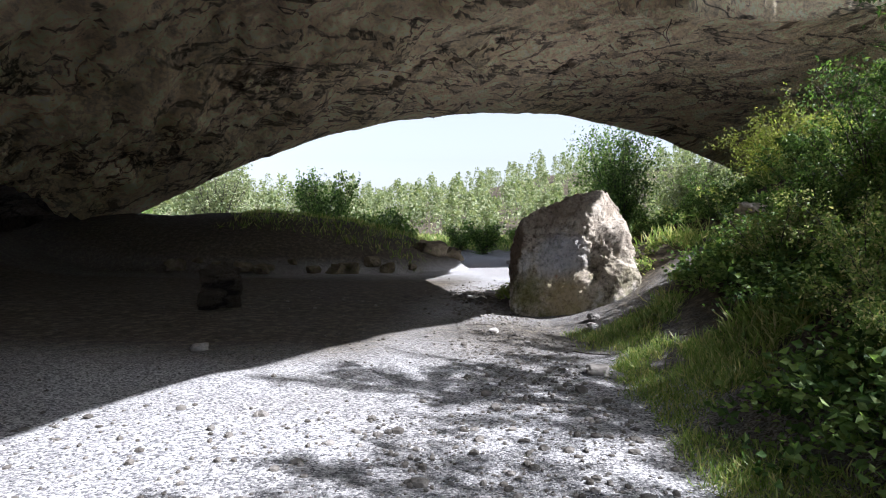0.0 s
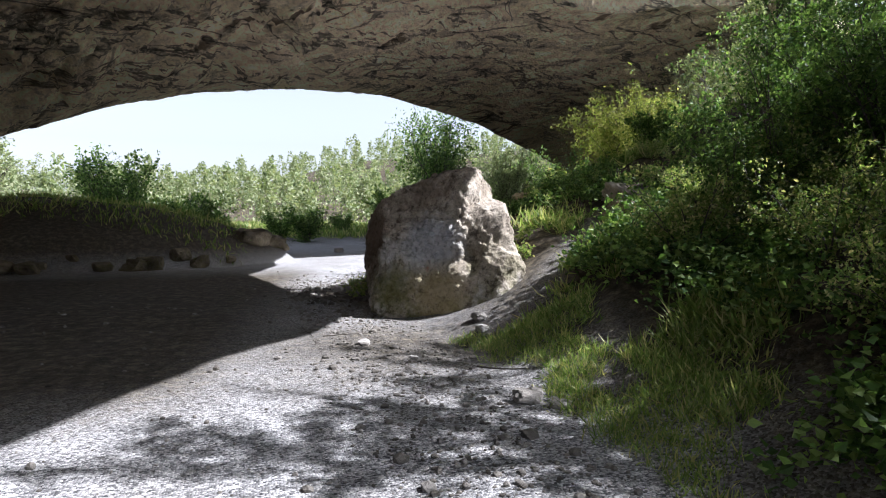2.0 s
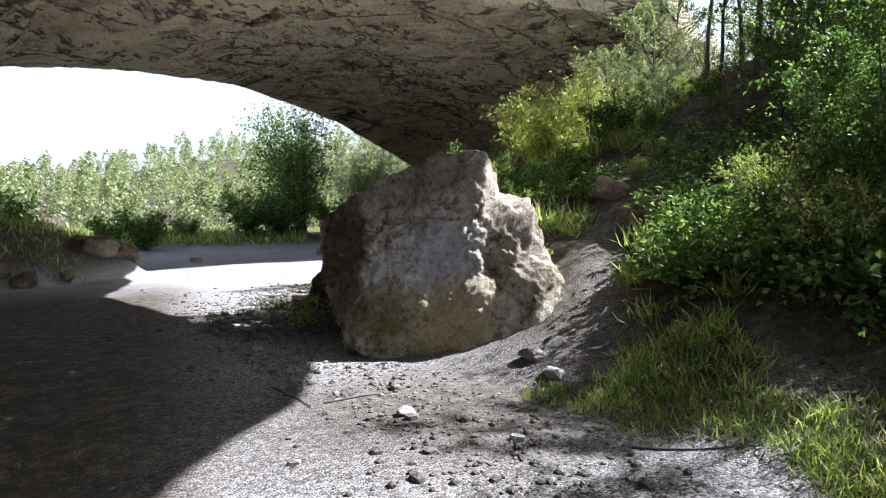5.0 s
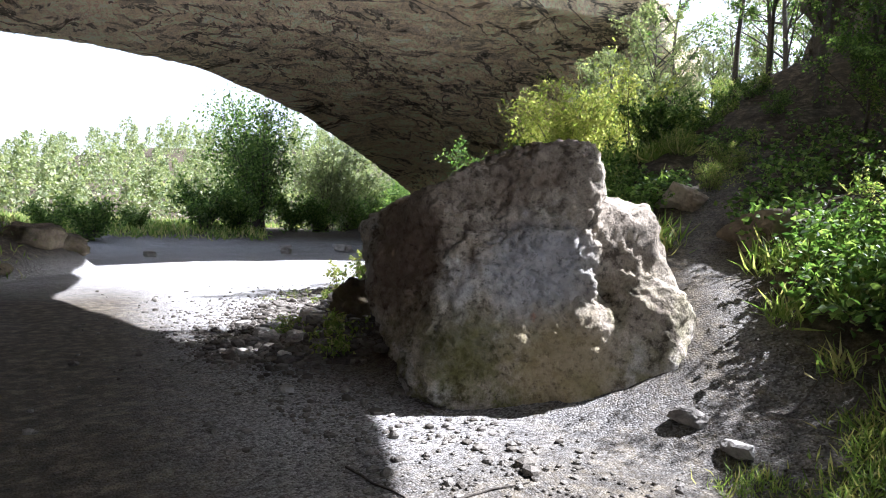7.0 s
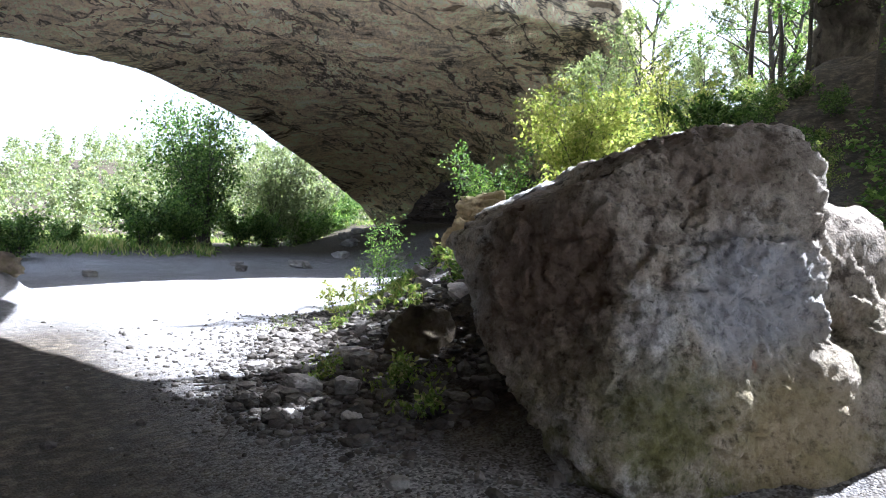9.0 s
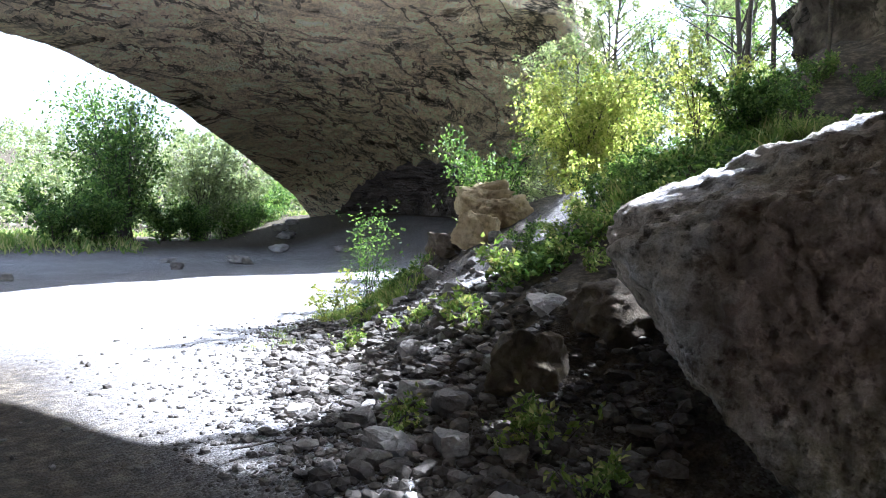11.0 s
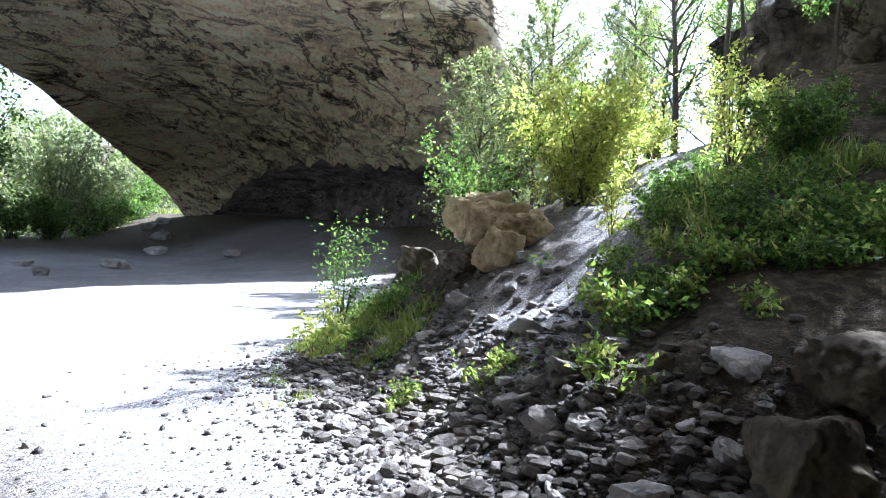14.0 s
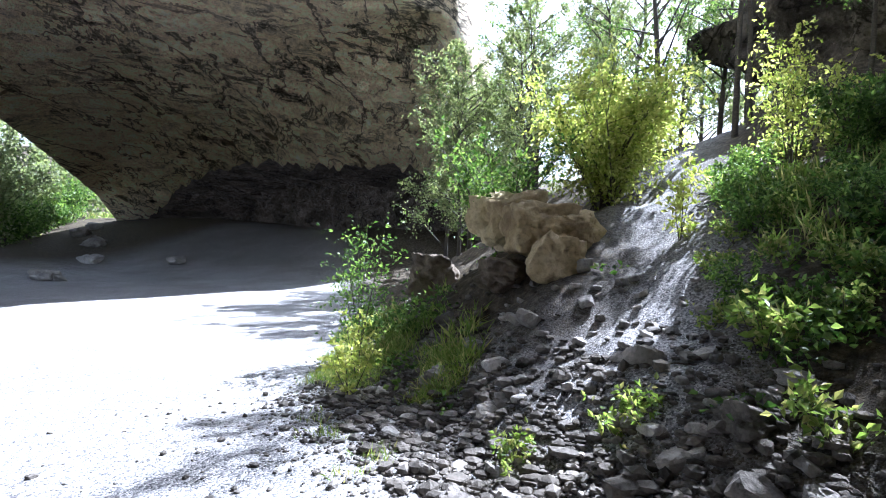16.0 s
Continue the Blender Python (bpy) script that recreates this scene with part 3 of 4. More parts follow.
# the ochre rock pile
PILE = "ochre rocks piled beside the trail"
place_rock("rock", "squared ochre limestone block with a mossy face", "rock", 7.0, 19.3, (0.95, 0.85, 0.75), 31, OCHRE, 35, 0.2, 5, 0.3, PILE, 12)
place_rock("rock", "cracked pale ochre block leaning on others", "rock", 7.7, 19.1, (1.0, 0.9, 0.75), 38, OCHRE, -20, 0.25, 5, 0.3, PILE, -10)
place_rock("rock", "pale ochre slab lying over larger ones", "rock", 7.75, 19.65, (1.2, 1.0, 0.95), 53, OCHRE, 40, 0.15, 5, 0.3, PILE, 5)
place_rock("rock", "rounded ochre rock with brown stains on top", "rock", 8.8, 20.2, (1.3, 1.15, 1.0), 44, OCHRE, 55, 0.05, 5, 0.3, PILE, -12)
place_rock("rock", "brownish grey rock half hidden by grass", "rock", 7.3, 20.0, (0.95, 0.8, 0.5), 43, BROWN_ROCK, 0, 0.25, 5, 0.3, PILE, 8)
place_rock("rock", "dark brown rock in the shade of the wall", "rock", 9.6, 21.9, (1.3, 1.1, 0.9), 47, BROWN_ROCK, 15, 0.3, 5, 0.3, PILE)

# rocks at the foot of the dark mound, and odd ones on the floor
rng = np.random.default_rng(77)
for i in range(13):
    x = -1.2 - 0.7 * i + rng.uniform(-0.3, 0.3)
    y = 31.1 - 7.5 * math.sqrt(max(0.0, 1 - ((x + 9) / 10.5) ** 2)) + rng.uniform(-0.3, 0.3)
    k = rng.uniform(0.35, 0.95)
    place_rock("rock", "grey brown rock at the foot of a dark earth mound", "rock", x, y, (k, k * 0.8, k * 0.6), 100 + i, BROWN_ROCK, rng.uniform(0, 360), 0.25, 3, 0.1, "rocks at the mound's foot")
for i, (x, y, k) in enumerate([(0.6, 29.7, 0.9), (-0.3, 28.4, 1.1), (1.0, 31.0, 0.8)]):
    place_rock("rock", "large brown rock at the end of a dark earth mound", "rock", x, y, (k * 1.4, k, k * 0.7), 140 + i, BROWN_ROCK, 40 * i, 0.25, 4, 0.4, "rocks at the mound's foot")
for i, (x, y, k) in enumerate([(1.85, 7.55, 0.28), (2.05, 7.3, 0.2), (0.9, 10.3, 0.17), (2.65, 10.75, 0.27), (1.9, 3.0, 0.16), (-4.6, 6.1, 0.5), (-5.1, 6.9, 0.4), (-3.2, 8.6, 0.25), (1.3, 9.4, 0.12), (2.5, 10.3, 0.25),
                               (1.35, 15.75, 0.42), (1.55, 15.35, 0.35), (1.7, 16.4, 0.3), (1.1, 14.6, 0.22), (1.5, 17.0, 0.25), (0.6, 13.4, 0.15), (2.2, 16.2, 0.4), (2.0, 15.7, 0.38), (18.3, 45, 1.4), (12.5, 41, 0.9),
                               (26, 52, 1.5), (31, 58, 1.6), (33, 60, 1.3), (36, 66, 1.8), (39, 68, 1.6), (28, 47, 1.3), (4.5, 37, 0.7), (15, 47, 0.8)]):
    place_rock("stone", "loose pale grey limestone lying on gravel", "stone", x, y, (k, k * 0.75, k * 0.5), 200 + i, STONE, rng.uniform(0, 360), 0.2, 3, 0.1, "loose stones on the cave floor")


# ---- scree ----
def build_scree():
    rng = np.random.default_rng(5)
    shapes = []
    for i in range(9):
        p, f = random_rock(rng, 3, 0.5, 0.10)
        shapes.append((mesh_of("stone", p, f, STONE if i in (2, 6) else RUBBLE, False), p, f))
    placed = 0
    while placed < 295:
        y = rng.uniform(14.3, 21.0)
        foot = np.interp(y, FOOT_Y, FOOT_X)
        d = rng.normal(0.6, 0.9)
        if rng.random() < 0.35:
            y, d = rng.uniform(16.8, 19.8), rng.uniform(0.4, 3.8)
            foot = np.interp(y, FOOT_Y, FOOT_X)
        x = foot + d
        if d < -0.7 or d > 3.8 or (2.1 < x < 4.3 and y < 15.6) or (y < 15.3 and d > 1.0):
            continue
        k = min(0.34, 0.06 + rng.gamma(1.3, 0.05))
        me = shapes[int(rng.integers(9))][0]
        ob = new("stone", me)
        ob.matrix_basis = pose(x, y, ground_z(x, y) + 0.12 * k, rng.uniform(-25, 25), rng.uniform(-25, 25), rng.uniform(0, 360)) @ Matrix.Diagonal((k, k * rng.uniform(0.7, 1), k * rng.uniform(0.7, 1.1), 1))
        tagged(ob, "angular grey limestone rubble on the scree", "stone", "scree stones")
        placed += 1
    # small rubble between the larger stones
    n = 4200
    y = rng.uniform(13.9, 21.4, n)
    x = np.interp(y, FOOT_Y, FOOT_X) + rng.normal(0.5, 0.9, n)
    ok = (foot_distance(x, y) < 3.0) & (x > np.interp(y, FOOT_Y, FOOT_X) - 0.9)
    x, y = x[ok], y[ok]
    v, f = SPHERES[1] if 1 in SPHERES else sphere_dirs(1)
    k = np.clip(0.025 + rng.gamma(1.5, 0.016, len(x)), 0, 0.11)
    shape = v[None] * rng.uniform(0.5, 1.25, (len(x), 1, 3)) * np.array([1, 1, 0.55]) * (1 + 0.13 * rng.normal(size=(len(x), len(v), 1)).clip(-1.5, 1.5))
    p = shape * k[:, None, None] + np.stack([x, y, land(x, y) + 0.35 * k], 1)[:, None]
    me = mesh_of("rubble", p.reshape(-1, 3), (f[None] + (np.arange(len(x)) * len(v))[:, None, None]).reshape(-1, 3), RUBBLE, False)
    tagged(new("rubble", me), "small angular grey rubble between larger stones", "rubble", "", "stuff")
    # pebbles nobody could count
    sv, sf = SPHERES[1] if 1 in SPHERES else sphere_dirs(1)
    n = 17000
    y = rng.uniform(1, 23, n)
    scree = rng.random(n) < 0.4
    y = np.where(scree, rng.uniform(14.5, 22, n), y)
    x = np.where(scree, np.interp(y, FOOT_Y, FOOT_X) + rng.normal(-0.2, 0.8, n), np.interp(y, FOOT_Y, FOOT_X) - rng.gamma(1.6, 1.5, n))
    ok = (np.hypot(x - 3, y - 13) > 1.4) & (foot_distance(x, y) < np.where(y < 14, 0.5, 2.5)) & ((x > 0.3) | (y < 6) | (rng.random(n) < 0.12)) & (x > -6) & (scree | (y < 15) | (rng.random(n) < 0.2))
    x, y = x[ok], y[ok]
    k = np.clip(0.008 + rng.gamma(1.1, 0.010, len(x)), 0, 0.07)
    z = land(x, y) + 0.2 * k
    sc = rng.uniform(0.55, 1.2, (len(x), 1, 3)) * np.array([1, 1, 0.7])
    v = sv[None] * sc * (1 + 0.13 * rng.normal(size=(len(x), len(sv), 1)).clip(-1.5, 1.5)) * k[:, None, None] + np.stack([x, y, z], 1)[:, None]
    f = sf[None] + (np.arange(len(x)) * len(sv))[:, None, None]
    me = mesh_of("pebbles", v.reshape(-1, 3), f.reshape(-1, 3), STONE, False)
    tagged(new("pebbles", me), "scattered pale grey pebbles on gravel", "pebbles", "", "stuff")


build_scree()


# ---- plants ----
def leaf_mesh(name, pos, axis, size, mat, rng, wide=0.55):
    """Folded pointed leaves at pos, along axis."""
    n = len(pos)
    axis = unit(axis)
    side = unit(np.cross(axis, rng.normal(size=(n, 3))))
    up = np.cross(side, axis)
    s = np.asarray(size).reshape(-1, 1) * np.ones((n, 1))
    mid = pos + axis * s * 0.45
    a = mid + side * s * wide * 0.5 + up * s * 0.12
    b = mid - side * s * wide * 0.5 + up * s * 0.12
    tip = pos + axis * s - up * s * 0.1
    v = np.stack([pos, a, tip, b], 1).reshape(-1, 3)
    f = np.arange(4 * n).reshape(n, 4)
    return mesh_of(name, v, f, mat, False)


def tubes(name, paths, radii, mat, sides=5):
    """Tapered round stems along paths, in one mesh."""
    verts, faces = [], []
    ang = np.linspace(0, 2 * np.pi, sides, endpoint=False)
    for path, (r0, r1) in zip(paths, radii):
        base = len(verts)
        m = len(path)
        tan = unit(np.gradient(path, axis=0))
        ref = np.array([1.0, 0.13, 0.0])
        for i in range(m):
            a = np.cross(tan[i], ref)
            a /= max(np.linalg.norm(a), 1e-6)
            b = np.cross(tan[i], a)
            r = r0 + (r1 - r0) * i / (m - 1)
            for w in ang:
                verts.append(path[i] + r * (math.cos(w) * a + math.sin(w) * b))
        for i in range(m - 1):
            for j in range(sides):
                k = (j + 1) % sides
                faces.append((base + i * sides + j, base + i * sides + k, base + (i + 1) * sides + k, base + (i + 1) * sides + j))
    return mesh_of(name, np.array(verts), faces, mat)


def plant(name, label, category, seed, h, spread, bare, stems, twigs, leaves, size, mat, thick=0.03, droop=0.25, group="", wide=0.55, lean=(0, 0)):
    """A shrub (bare = 0) or a tree: stems that arch outwards, twigs on them, leaves on the twigs."""
    rng = np.random.default_rng(seed)
    root = tagged(new(name), label, category, group)
    t = np.linspace(0, 1, 7)[:, None]
    paths, radii, pos, axis = [], [], [], []
    top = np.array([lean[0], lean[1], h])
    if bare > 0:
        wob = np.cumsum(rng.normal(0, 0.02 * h, (7, 3)) * np.array([1, 1, 0]), 0)
        trunk = t * top * 0.95 + wob * t
        me = tubes("trunk", [trunk], [(thick, thick * 0.25)], BARK, 8)
        part("trunk", me, root)
    for i in range(stems):
        az = rng.uniform(0, 2 * np.pi)
        out = np.array([math.cos(az), math.sin(az), 0]) * spread * rng.uniform(0.35, 1.0)
        if bare > 0:
            k = bare + (0.97 - bare) * (i + rng.uniform(0, 1)) / stems
            start = trunk[min(6, int(k * 6))] * (1 - (k * 6) % 1) + trunk[min(6, int(k * 6) + 1)] * ((k * 6) % 1)
            shrink = 1.0 - 0.5 * max(0, (k - bare) / (1 - bare)) ** 2.5
            end = start + out * shrink + np.array([0, 0, h * rng.uniform(0.05, 0.3) * shrink])
            r0 = thick * 0.35
        else:
            start = rng.normal(0, 0.06 * spread, 3) * np.array([1, 1, 0])
            end = out + np.array([0, 0, h * rng.uniform(0.55, 1.0)])
            r0 = thick
        ctrl = start * 0.5 + end * 0.5 + np.array([0, 0, droop * np.linalg.norm(end - start)])
        path = (1 - t) ** 2 * start + 2 * t * (1 - t) * ctrl + t ** 2 * end
        paths.append(path)
        radii.append((r0, r0 * 0.2))
        length = np.linalg.norm(end - start)
        for j in range(twigs):
            k = rng.uniform(0.25 if bare > 0 else 0.1, 1.0)
            q = path[min(5, int(k * 6))] * (1 - (k * 6) % 1) + path[min(6, int(k * 6) + 1)] * ((k * 6) % 1)
            if k > 0.985:
                q = path[6]
            dirv = unit(rng.normal(size=3) + 0.8 * unit(end - start) + np.array([0, 0, 0.25]))
            tl = length * rng.uniform(0.18, 0.42) * (1.15 - 0.5 * k)
            bend = q + dirv * tl + np.array([0, 0, -0.2 * tl])
            if j % 3 == 0:
                paths.append(np.stack([q, (q + bend) / 2 + np.array([0, 0, 0.08 * tl]), bend]))
                radii.append((r0 * 0.3, r0 * 0.1))
            u = rng.uniform(0.1, 1.05, (leaves, 1))
            pos.append(q + (bend - q) * u + rng.normal(0, 0.10 * tl, (leaves, 3)))
            axis.append(dirv * 0.5 + rng.normal(0, 0.7, (leaves, 3)) + np.array([0, 0, -0.25]))
    part("wood", tubes("wood", paths, radii, BARK, 4), root)
    pos = np.concatenate(pos)
    part("crown" if bare > 0 else "foliage", leaf_mesh("foliage", pos, np.concatenate(axis), size * rng.uniform(0.55, 1.15, len(pos)), mat, rng, wide), root)
    return root


def put(ob, x, y, turn=0, scale=1.0, sink=0.05):
    ob.scale = (scale,) * 3
    ob.matrix_basis = pose(x, y, ground_z(x, y) - sink, 0, 0, turn) @ Matrix.Diagonal((scale, scale, scale, 1))
    return ob


def copies(ob, spots):
    """The first spot takes the thing itself, the others copies."""
    first = True
    for x, y, turn, scale in spots:
        if first:
            put(ob, x, y, turn, scale)
            first = False
        else:
            ob2 = copy_thing(ob, pose(0, 0, 0))
            put(ob2, x, y, turn, scale)


# the bright bush on the slope and saplings round it
put(plant("shrub", "tall arching shrub with sunlit yellow-green leaves", "shrub", 1, 2.65, 1.95, 0, 30, 28, 15, 0.11, YOUNG, 0.018, 0.22), 10.6, 19.0)
put(plant("shrub", "green shrub in the shade below the yellow one", "shrub", 2, 2.2, 1.5, 0, 16, 20, 10, 0.11, LEAF, 0.018, 0.15), 9.6, 20.6)
put(plant("shrub", "leafy green shrub beside the gravel trail", "shrub", 3, 2.2, 1.3, 0, 14, 20, 10, 0.11, LEAF, 0.018, 0.15), 12.6, 18.9)
put(plant("sapling", "slim green sapling with small leaves beside rocks", "sapling", 4, 2.2, 0.55, 0, 6, 22, 9, 0.08, LEAF, 0.012, 0.0), 7.2, 22.2)
put(plant("sapling", "upright young sapling on the stony slope", "sapling", 6, 2.5, 0.8, 0, 9, 20, 9, 0.09, YOUNG, 0.014, 0.0), 9.3, 16.1)

put(plant("sapling", "yellow-green seedling standing in grass", "sapling", 7, 1.1, 0.3, 0, 4, 12, 7, 0.09, YOUNG, 0.008, 0.0), 6.1, 21.6)
put(plant("sapling", "yellow-green seedling standing at the gravel's edge", "sapling", 8, 0.8, 0.3, 0, 4, 10, 7, 0.09, YOUNG, 0.008, 0.0), 5.3, 21.2)
put(plant("sapling", "slender bright seedling beside the trail", "sapling", 9, 1.1, 0.35, 0, 4, 12, 7, 0.10, YOUNG, 0.008, 0.0), 7.6, 17.6)
put(plant("shrub", "round bright green bush at the trail's top", "shrub", 14, 1.3, 1.0, 0, 16, 16, 9, 0.11, YOUNG, 0.012, 0.2), 16.6, 18.6)
put(plant("shrub", "dark tufted shrub on the stony slope", "shrub", 15, 1.2, 0.9, 0, 18, 14, 9, 0.10, LEAF, 0.012, 0.1), 8.9, 15.3)
def slope_spots(n, seed):
    """Places on the stony slope beside the trail."""
    rng = np.random.default_rng(seed)
    out = []
    while len(out) < n:
        x, y = rng.uniform(4.2, 11.5), rng.uniform(13.6, 17.4)
        if foot_distance(x, y) > 0.8 and y < 17.7 - 0.12 * (x - 4) and not (x < 5.2 and y < 15.2):
            out.append((x, y, rng.uniform(0, 360), rng.uniform(0.45, 1.05)))
    return out


a = plant("weed", "low leafy weed growing among broken stones", "weed", 16, 0.4, 0.35, 0, 8, 6, 5, 0.08, GRASS, 0.005, 0.1, "weeds among the stones")
copies(a, [(1.5, 14.3, 0, 0.8), (1.75, 15.0, 60, 0.7), (1.6, 15.9, 100, 0.8), (1.9, 14.7, 200, 0.9), (3.9, 12.2, 0, 0.9), (4.2, 12.9, 70, 1.0), (3.3, 16.6, 140, 1.1), (3.9, 18.0, 30, 1.0), (4.6, 16.9, 250, 1.3), (3.6, 18.8, 70, 0.8),
           (5.2, 17.3, 20, 0.8), (5.9, 16.6, 120, 0.9), (5.2, 15.9, 310, 0.9), (6.8, 17.0, 180, 0.8), (4.2, 15.6, 90, 0.8), (7.4, 16.1, 300, 1.0)] + slope_spots(30, 61))

b = plant("fern", "feathery dark green fern on the stony slope", "fern", 18, 0.7, 0.5, 0, 10, 12, 7, 0.07, LEAF, 0.005, 0.3, "ferns on the slope")
copies(b, slope_spots(26, 62))

# shrubs that cover the slope
SH = "shrubs covering the slope"
a = plant("shrub", "dense dark green shrub on the wooded slope", "shrub", 10, 1.5, 1.0, 0, 14, 24, 16, 0.062, LEAF, 0.014, 0.2, SH)
b = plant("shrub", "loose green shrub with drooping twigs", "shrub", 11, 2.2, 1.2, 0, 14, 24, 16, 0.066, LEAF, 0.016, 0.25, SH)
c = plant("shrub", "low bright green shrub among grass", "shrub", 12, 0.9, 0.8, 0, 14, 20, 13, 0.05, GRASS, 0.010, 0.2, SH)
rng = np.random.default_rng(31)
spots = {0: [], 1: [], 2: []}
for i in range(70):
    y = rng.uniform(-2.5, 14.5)
    d = rng.uniform(2.2, 8.5)
    x = np.interp(y, FOOT_Y, FOOT_X) + d
    if (y > 9 and d < 2.6) or (y > 11.5 and d > 3.0):
        continue
    if 9.4 < y < 13.2 and d < 5.5 or off_path(x, y, BY_PATH) < 1.3:
        continue
    kind = 2 if d < 3 else int(rng.integers(0, 3))
    spots[kind].append((x, y, rng.uniform(0, 360), rng.uniform(0.7, 1.25)))
spots[2] += [(3.3, 4.5, 20, 0.7), (3.9, 5.6, 80, 0.9), (4.5, 6.9, 200, 1.0), (3.1, 3.3, 320, 0.8), (5.2, 8.8, 45, 0.9), (4.9, 5.0, 100, 1.1), (2.9, 2.2, 10, 0.7), (5.6, 7.4, 170, 1.1), (6.0, 10.2, 30, 0.8), (6.6, 9.2, 90, 0.9), (8.2, 13.4, 0, 0.6), (10.2, 15.4, 90, 0.7), (8.0, 14.3, 170, 0.5), (12.4, 15.6, 10, 0.8), (7.2, 13.2, 250, 0.6)]
for ob, kind in ((a, 0), (b, 1), (c, 2)):
    copies(ob, spots[kind])

# trees over the slope, many out of view and placed for their shade
TS = "trees over the slope"
a = plant("tree", "leafy broadleaved tree leaning over the slope", "tree", 20, 6.5, 2.6, 0.25, 28, 26, 19, 0.13, LEAF, 0.09, 0.1, TS)
b = plant("tree", "slim bright green tree with open crown", "tree", 21, 7.5, 2.2, 0.3, 24, 18, 13, 0.13, LEAF, 0.08, 0.1, TS)
copies(a, [(11.9, 12.3, 30, 1.12), (13.4, 13.2, 280, 0.9), (13.6, 9.0, 200, 0.8)])
copies(b, [(8.6, 7.4, 40, 0.42), (11.8, 14.6, 240, 0.6)])
c = plant("tree", "tall slender tree with a high leafy crown", "tree", 33, 8.6, 2.3, 0.62, 20, 16, 12, 0.14, LEAF, 0.09, 0.1, TS)
# mostly unseen, added so the high crowns dapple gravel, scree and trail
copies(c, [(8.7, 4.2, 0, 0.66), (8.7, 3.0, 70, 0.66), (9.4, 5.6, 150, 0.7), (6.7, 4.3, 220, 0.66), (6.9, 2.2, 290, 0.66), (6.2, 6.0, 20, 0.6), (7.4, 0.6, 110, 0.7), (14.2, 16.6, 60, 0.9), (15.4, 16.2, 200, 0.85), (10.8, 13.2, 30, 0.85)])
d = plant("tree", "young bushy tree with leaves down to the ground", "tree", 35, 4.6, 1.5, 0.12, 26, 20, 12, 0.085, LEAF, 0.04, 0.12, TS)
copies(d, [(6.5, 9.0, 0, 0.55), (8.6, 10.9, 160, 0.7), (9.6, 12.0, 230, 0.75), (5.9, 5.2, 40, 0.7), (11.0, 10.6, 130, 1.1)])

# trees beyond the trail's saddle
TG = "slender trees beyond the saddle"
a = plant("tree", "slender dark trunked tree with thin foliage", "tree", 22, 10, 2.6, 0.15, 24, 12, 8, 0.15, LEAF, 0.13, 0.05, TG)
b = plant("tree", "pale green backlit tree with many thin limbs", "tree", 23, 9, 3.0, 0.12, 30, 18, 13, 0.16, HAZY_LEAF, 0.11, 0.05, TG)
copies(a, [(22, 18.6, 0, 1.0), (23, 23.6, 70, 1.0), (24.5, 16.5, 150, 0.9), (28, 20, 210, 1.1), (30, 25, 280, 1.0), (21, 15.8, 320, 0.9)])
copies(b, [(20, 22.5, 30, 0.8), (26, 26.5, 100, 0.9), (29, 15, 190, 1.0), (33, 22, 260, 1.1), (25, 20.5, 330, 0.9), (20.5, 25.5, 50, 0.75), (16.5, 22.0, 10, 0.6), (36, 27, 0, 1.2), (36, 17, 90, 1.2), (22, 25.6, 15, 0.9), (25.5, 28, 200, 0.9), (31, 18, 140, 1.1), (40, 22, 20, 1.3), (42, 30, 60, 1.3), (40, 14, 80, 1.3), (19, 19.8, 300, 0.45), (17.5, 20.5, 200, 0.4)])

# trees and bushes outside the far mouth
TO = "trees outside the far mouth"
put(plant("tree", "dark bushy tree standing outside the arch", "tree", 24, 6.3, 2.7, 0, 26, 20, 11, 0.28, LEAF, 0.04, 0.22, TO), -8.4, 47)
put(plant("tree", "tall multi-stemmed green tree outside the arch", "tree", 25, 12.0, 4.8, 0, 38, 24, 11, 0.36, LEAF, 0.06, 0.22, TO), 18.8, 62)
put(plant("tree", "lighter green tree beside the cave's far foot", "tree", 26, 9.5, 4.8, 0, 36, 22, 11, 0.34, HAZY_LEAF, 0.05, 0.2, TO), 28.5, 68)
put(plant("tree", "pale green tree beyond the mound", "tree", 27, 7.5, 3.4, 0, 28, 24, 12, 0.28, HAZY_LEAF, 0.08, 0.1, TO), -19, 53)
put(plant("tree", "green tree with bare lower stems by the wall's foot", "tree", 28, 7.5, 3.4, 0, 28, 26, 12, 0.28, HAZY_LEAF, 0.05, 0.2, TO), 37, 76)
a = plant("bush", "round dark green bush on the meadow", "bush", 29, 3.3, 2.6, 0, 26, 16, 8, 0.30, LEAF, 0.03, 0.38, "bushes outside the far mouth")
copies(a, [(-3.8, 48.5, 0, 1.0), (4.0, 50, 90, 0.75), (2.0, 52, 30, 0.6), (12.8, 57, 200, 1.15), (-13, 50, 140, 0.8), (22.5, 63, 20, 1.0), (15.5, 58, 77, 0.9), (25, 63, 300, 0.9), (32, 70, 60, 1.1), (-24, 48, 10, 1.1), (7.5, 56, 10, 0.5), (36, 73, 0, 1.0), (40, 76, 80, 1.2), (44, 79, 160, 1.3), (33.5, 71.5, 240, 0.9)])


